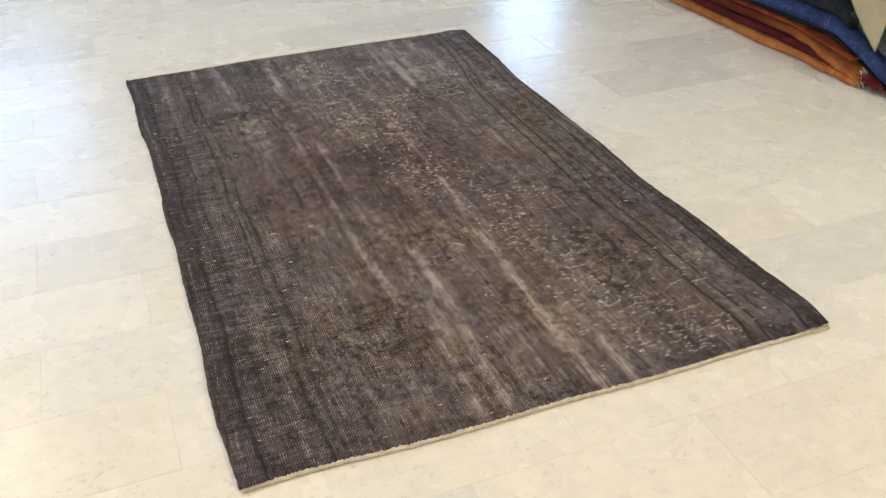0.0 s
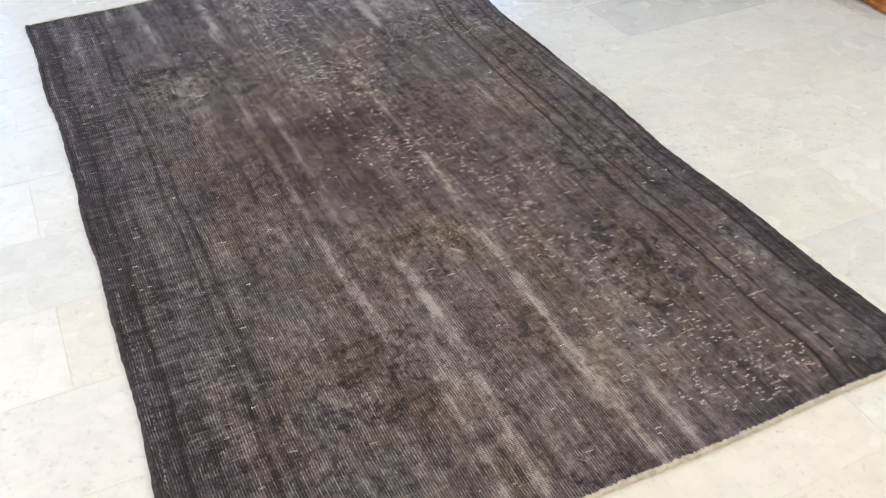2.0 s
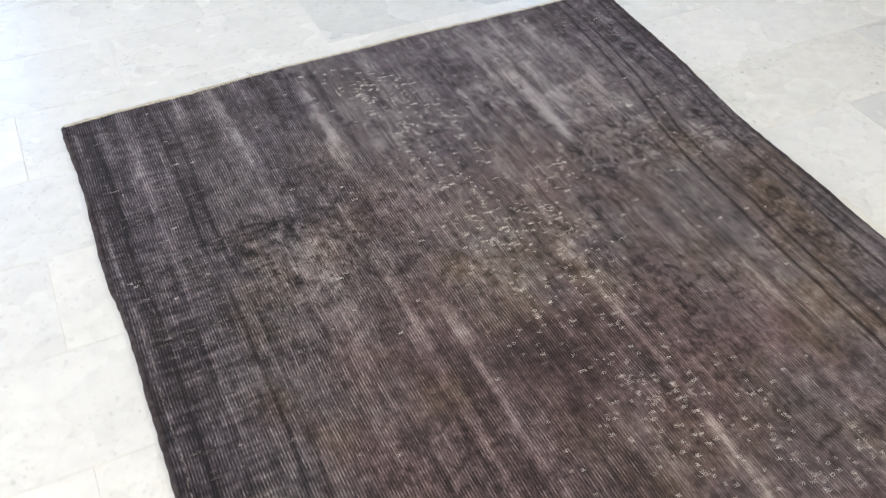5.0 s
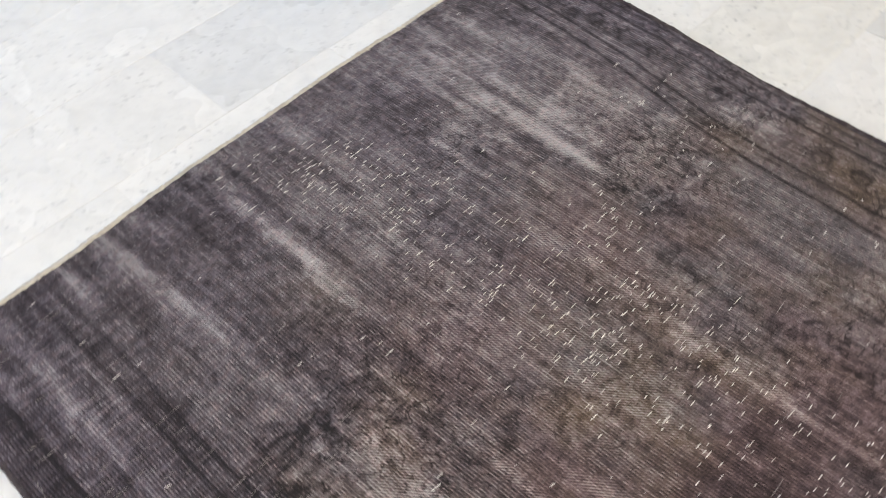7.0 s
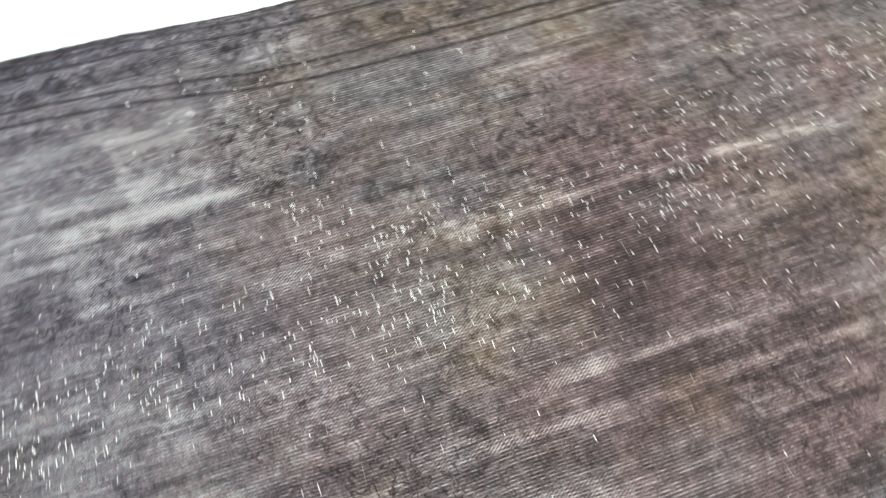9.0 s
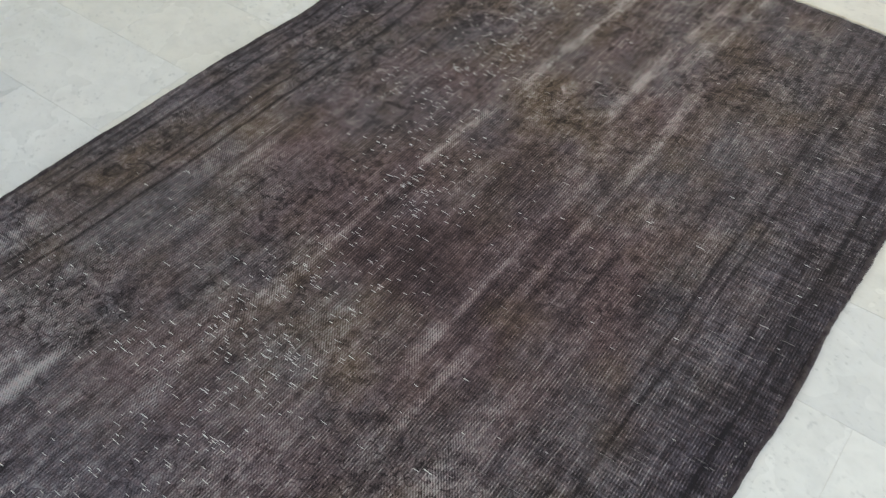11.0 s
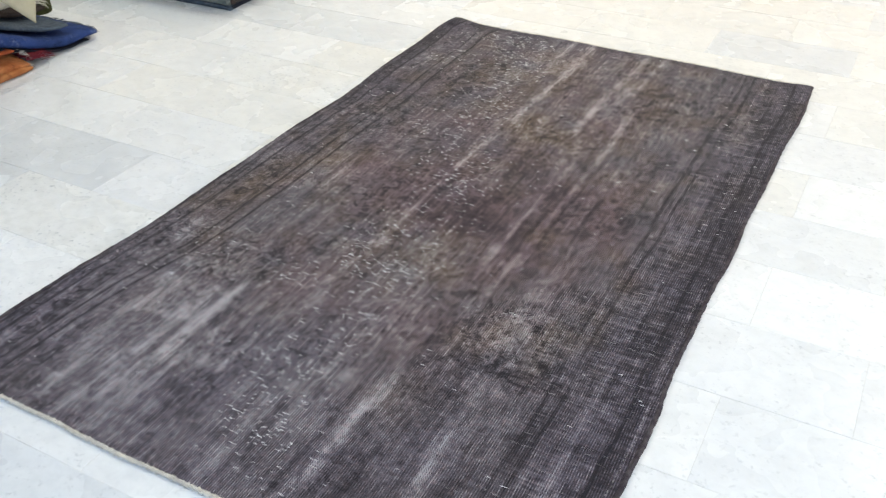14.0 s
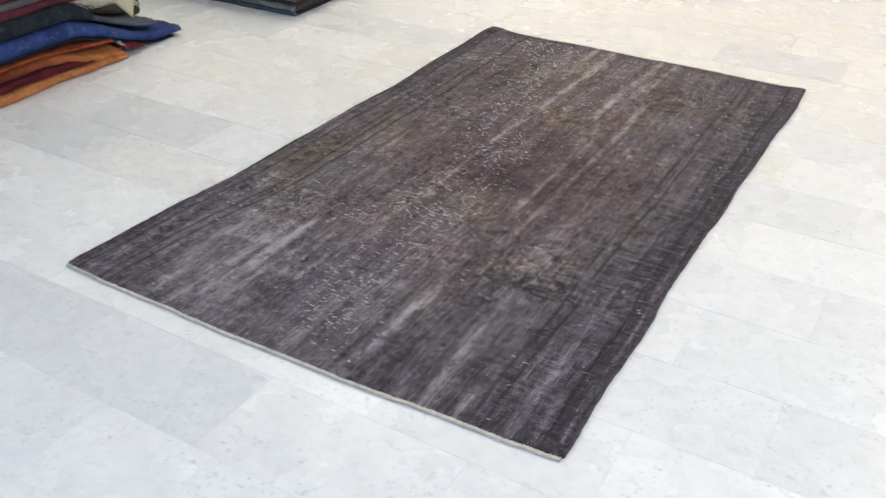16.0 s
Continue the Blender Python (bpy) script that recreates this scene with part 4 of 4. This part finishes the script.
def drape():
    """A beige rug on the pile whose corner hangs over the front."""
    rug = tagged(new("draped_rug"), "beige flat-woven rug with its corner hanging over a pile", "rug")
    n = 26
    vs, fs = [], []
    for face in (0, 1):
        for i in range(n):
            for j in range(n):
                a, b2 = i / (n - 1), j / (n - 1)
                # a runs back from the hanging tip along one side, b along the other
                u, v = a * 0.62, b2 * 0.62
                down = max(0.0, 0.30 - (u * 0.74 + v * 0.70))
                over = max(0.0, (u * 0.74 + v * 0.70) - 0.30)
                x = 3.035 + over - 0.012 * math.sin(6 * u + 9 * v) * (1 if down > 0 else 0) + 0.02 * math.exp(-over * 30) * (over > 0)
                y = 1.27 + v * 0.72 - u * 0.16
                z = 0.50 - down * 1.02 + 0.004 * math.sin(u * 40) - face * 0.006 * (1 if down == 0 else 0)
                vs.append((x - (face - 0.5) * (-0.007 if down > 0 else 0), y, z))
    for i in range(n - 1):
        for j in range(n - 1):
            k = i * n + j
            fs.append((k, k + n, k + n + 1, k + 1))
            k += n * n
            fs.append((k, k + 1, k + n + 1, k + n))
    rim = [j for j in range(n)] + [i * n + n - 1 for i in range(1, n)] + [(n - 1) * n + j for j in range(n - 2, -1, -1)] + [i * n for i in range(n - 2, 0, -1)]
    for p, q in zip(rim, rim[1:] + rim[:1]):
        fs.append((p, q, q + n * n, p + n * n))
    mesh_object("cloth", vs, fs, BEIGE, rug, True)
    return rug


drape()


def roll(label, mat, at, radius, long, lean, turns=3.2):
    """A rolled textile: a spiral band with thickness, drawn out along its axis."""
    thing = tagged(new("rolled_rug"), label, "rolled rug")
    n = 90
    outer, inner = [], []
    for k in range(n):
        ang = 2 * math.pi * turns * k / (n - 1)
        r = radius * (0.22 + 0.78 * k / (n - 1))
        outer.append((r * math.cos(ang), r * math.sin(ang)))
        r -= radius * 0.13
        inner.append((r * math.cos(ang), r * math.sin(ang)))
    loop = outer + inner[::-1]
    m = len(loop)
    vs = [(x, y, z) for z in (0.0, long) for x, y in loop]
    fs = [(k, (k + 1) % m, m + (k + 1) % m, m + k) for k in range(m)]
    for k in range(n - 1):
        fs.append((k, m - 1 - k, m - 2 - k, k + 1))
        fs.append((m + k, m + k + 1, 2 * m - 2 - k, 2 * m - 1 - k))
    ob = mesh_object("roll", vs, fs, mat, thing, True)
    thing.matrix_world = pose(*at, *lean)
    return thing


roll("olive green rug rolled and standing behind a pile", OLIVE, (3.62, 0.80, 0.0), 0.085, 0.9, (0, 0, 20))
roll("pale cotton rug rolled on top of folded rugs", PALE, (3.28, 1.08, 0.225), 0.035, 0.7, (-90, 0, -8))


# second pile: folds face the rug, their ends face south-west
def second_pile():
    rows = [(TEAL, "grey-blue wool rug folded flat at the bottom", 0.000, 0.022, 21), (SAGE, "sage grey wool rug folded in a stack", 0.024, 0.062, 22),
            (UMBER, "dark brown wool rug folded thin in a stack", 0.064, 0.078, 23), (SAGE, "pale sage wool rug folded in a stack", 0.080, 0.120, 24),
            (TEAL, "grey-blue wool rug folded in a stack", 0.122, 0.165, 25), (UMBER, "dark umber wool rug folded in a stack", 0.167, 0.21, 26),
            (GREY, "mid grey wool rug folded on a stack", 0.212, 0.26, 27)]
    for k, (mat, label, z0, z1, seed) in enumerate(rows):
        rug = tagged(new("folded_rug"), label, "folded rug", GROUP)
        body = folded_layer("fold", rug, mat, 0.0, 0.95, 0.0, 1.35, z0, z1, seed, None, 0.010)
        # the fold runs along x, facing north
        for v in body.data.vertices:
            x, y, z = v.co
            v.co = (2.745 + y + 0.006 * (k % 3), 0.372 - x - 0.004 * (k % 2), z)
        body.data.flip_normals()
        part("end_edge", slab(2.737, 2.744, -0.52, 0.345, z0 + 0.002, z1 - 0.003, 0.002), (BLACKISH if k == 0 else UMBER), rug, "brown raw end of the folded cloth")
        if k % 2:
            fringe(rug, PALE if k == 3 else mat, 0.0, 0.9, 0.0, (z0 + z1) / 2, 60, 0.014, 90 + k, "short end threads", 0.006)
            threads = rug.children[-1]
            for v in threads.data.vertices:
                x, y, z = v.co
                v.co = (2.747 + y, 0.36 - x, z)


second_pile()


# ---- floor ----
PITCH, TURN = 0.308, radians(-0.7)
floor = tagged(part("floor", slab(WEST, EAST, SOUTH, NORTH, -0.12, -0.0009), GROUT, None), "polished white and grey marble tile floor in running bond", "floor", kind="structure")
# tiles of marked tone: first cell along the row, row
TONES = {"g": [(8, 2), (7, 1), (6, -4), (3, 5), (5, 5), (0, -6), (8, -4)],
         "h": [(-1, -1), (-1, -3), (-1, 3), (4, 6), (-1, 1), (-3, 3), (5, 1), (-2, 2), (9, -1), (10, -2), (9, 1)],
         "s": [(6, 2), (6, -2)],
         "w": [(0, -4), (-2, 0), (5, -5), (1, 5), (0, 0), (6, 4), (7, 3), (5, 3), (6, 0), (-2, -2), (0, 4), (2, 4), (4, 4), (2, 6), (0, 2), (-1, 5), (8, -2), (7, -3), (8, 0)],
         "c": [(-2, -4), (7, -1), (1, -5), (3, -5), (5, -1), (5, -3), (-1, -5), (2, -6), (-1, -7), (1, -7), (3, -7), (4, -6), (0, -8), (2, -8)]}
KNOWN = {cell: tone for tone, cells in TONES.items() for cell in cells}


def tile_mesh(name):
    bm = slab(-PITCH + 0.0005, PITCH - 0.0005, -PITCH / 2 + 0.0005, PITCH / 2 - 0.0005, -0.010, 0.0)
    top = [e for e in bm.edges if all(v.co.z > -0.001 for v in e.verts)]
    bmesh.ops.bevel(bm, geom=top, offset=0.0005, segments=1, affect="EDGES")
    me = bpy.data.meshes.new(name)
    bm.to_mesh(me)
    bm.free()
    return me


plate = tile_mesh("tile")
plate.materials.append(MARBLE["w"])
corner = [v.co.copy() for v in plate.vertices]
polys = [tuple(p.vertices) for p in plate.polygons]
rest = {key: ([], []) for key in MARBLE}
pick = random.Random(5)
grid = Matrix.Translation((-0.122, 1.395, 0)) @ Matrix.Rotation(TURN, 4, "Z")
for k in range(-25, 23):
    for i in range(-18 + (k % 2), 25, 2):
        tone = KNOWN.get((i, k)) or pick.choice("wwwwccchhg" if k % 3 else "wwwcchhhg")
        at = grid @ Vector(((i + 1) * PITCH, (k + 0.5) * PITCH, 0))
        if not (WEST + 0.32 < at.x < EAST - 0.32 and SOUTH + 0.17 < at.y < NORTH - 0.17):
            continue
        m = Matrix.Translation(at + Vector((0, 0, pick.uniform(-0.0003, 0.0003)))) @ Matrix.Rotation(TURN + radians(pick.uniform(-0.06, 0.06)), 4, "Z")
        if -2.0 < at.x < 4.3 and -2.0 < at.y < 5.6:
            ob = new("tile", plate)
            ob.parent = floor
            ob.matrix_basis = m
            ob.material_slots[0].link = "OBJECT"
            ob.material_slots[0].material = MARBLE[tone]
        else:
            vs, fs = rest[tone]
            n0 = len(vs)
            vs += [tuple(m @ c) for c in corner]
            fs += [tuple(q + n0 for q in p) for p in polys]
for key, (vs, fs) in rest.items():
    tagged(mesh_object("tiles", vs, fs, MARBLE[key], floor), "marble tiles further off", kind="stuff")
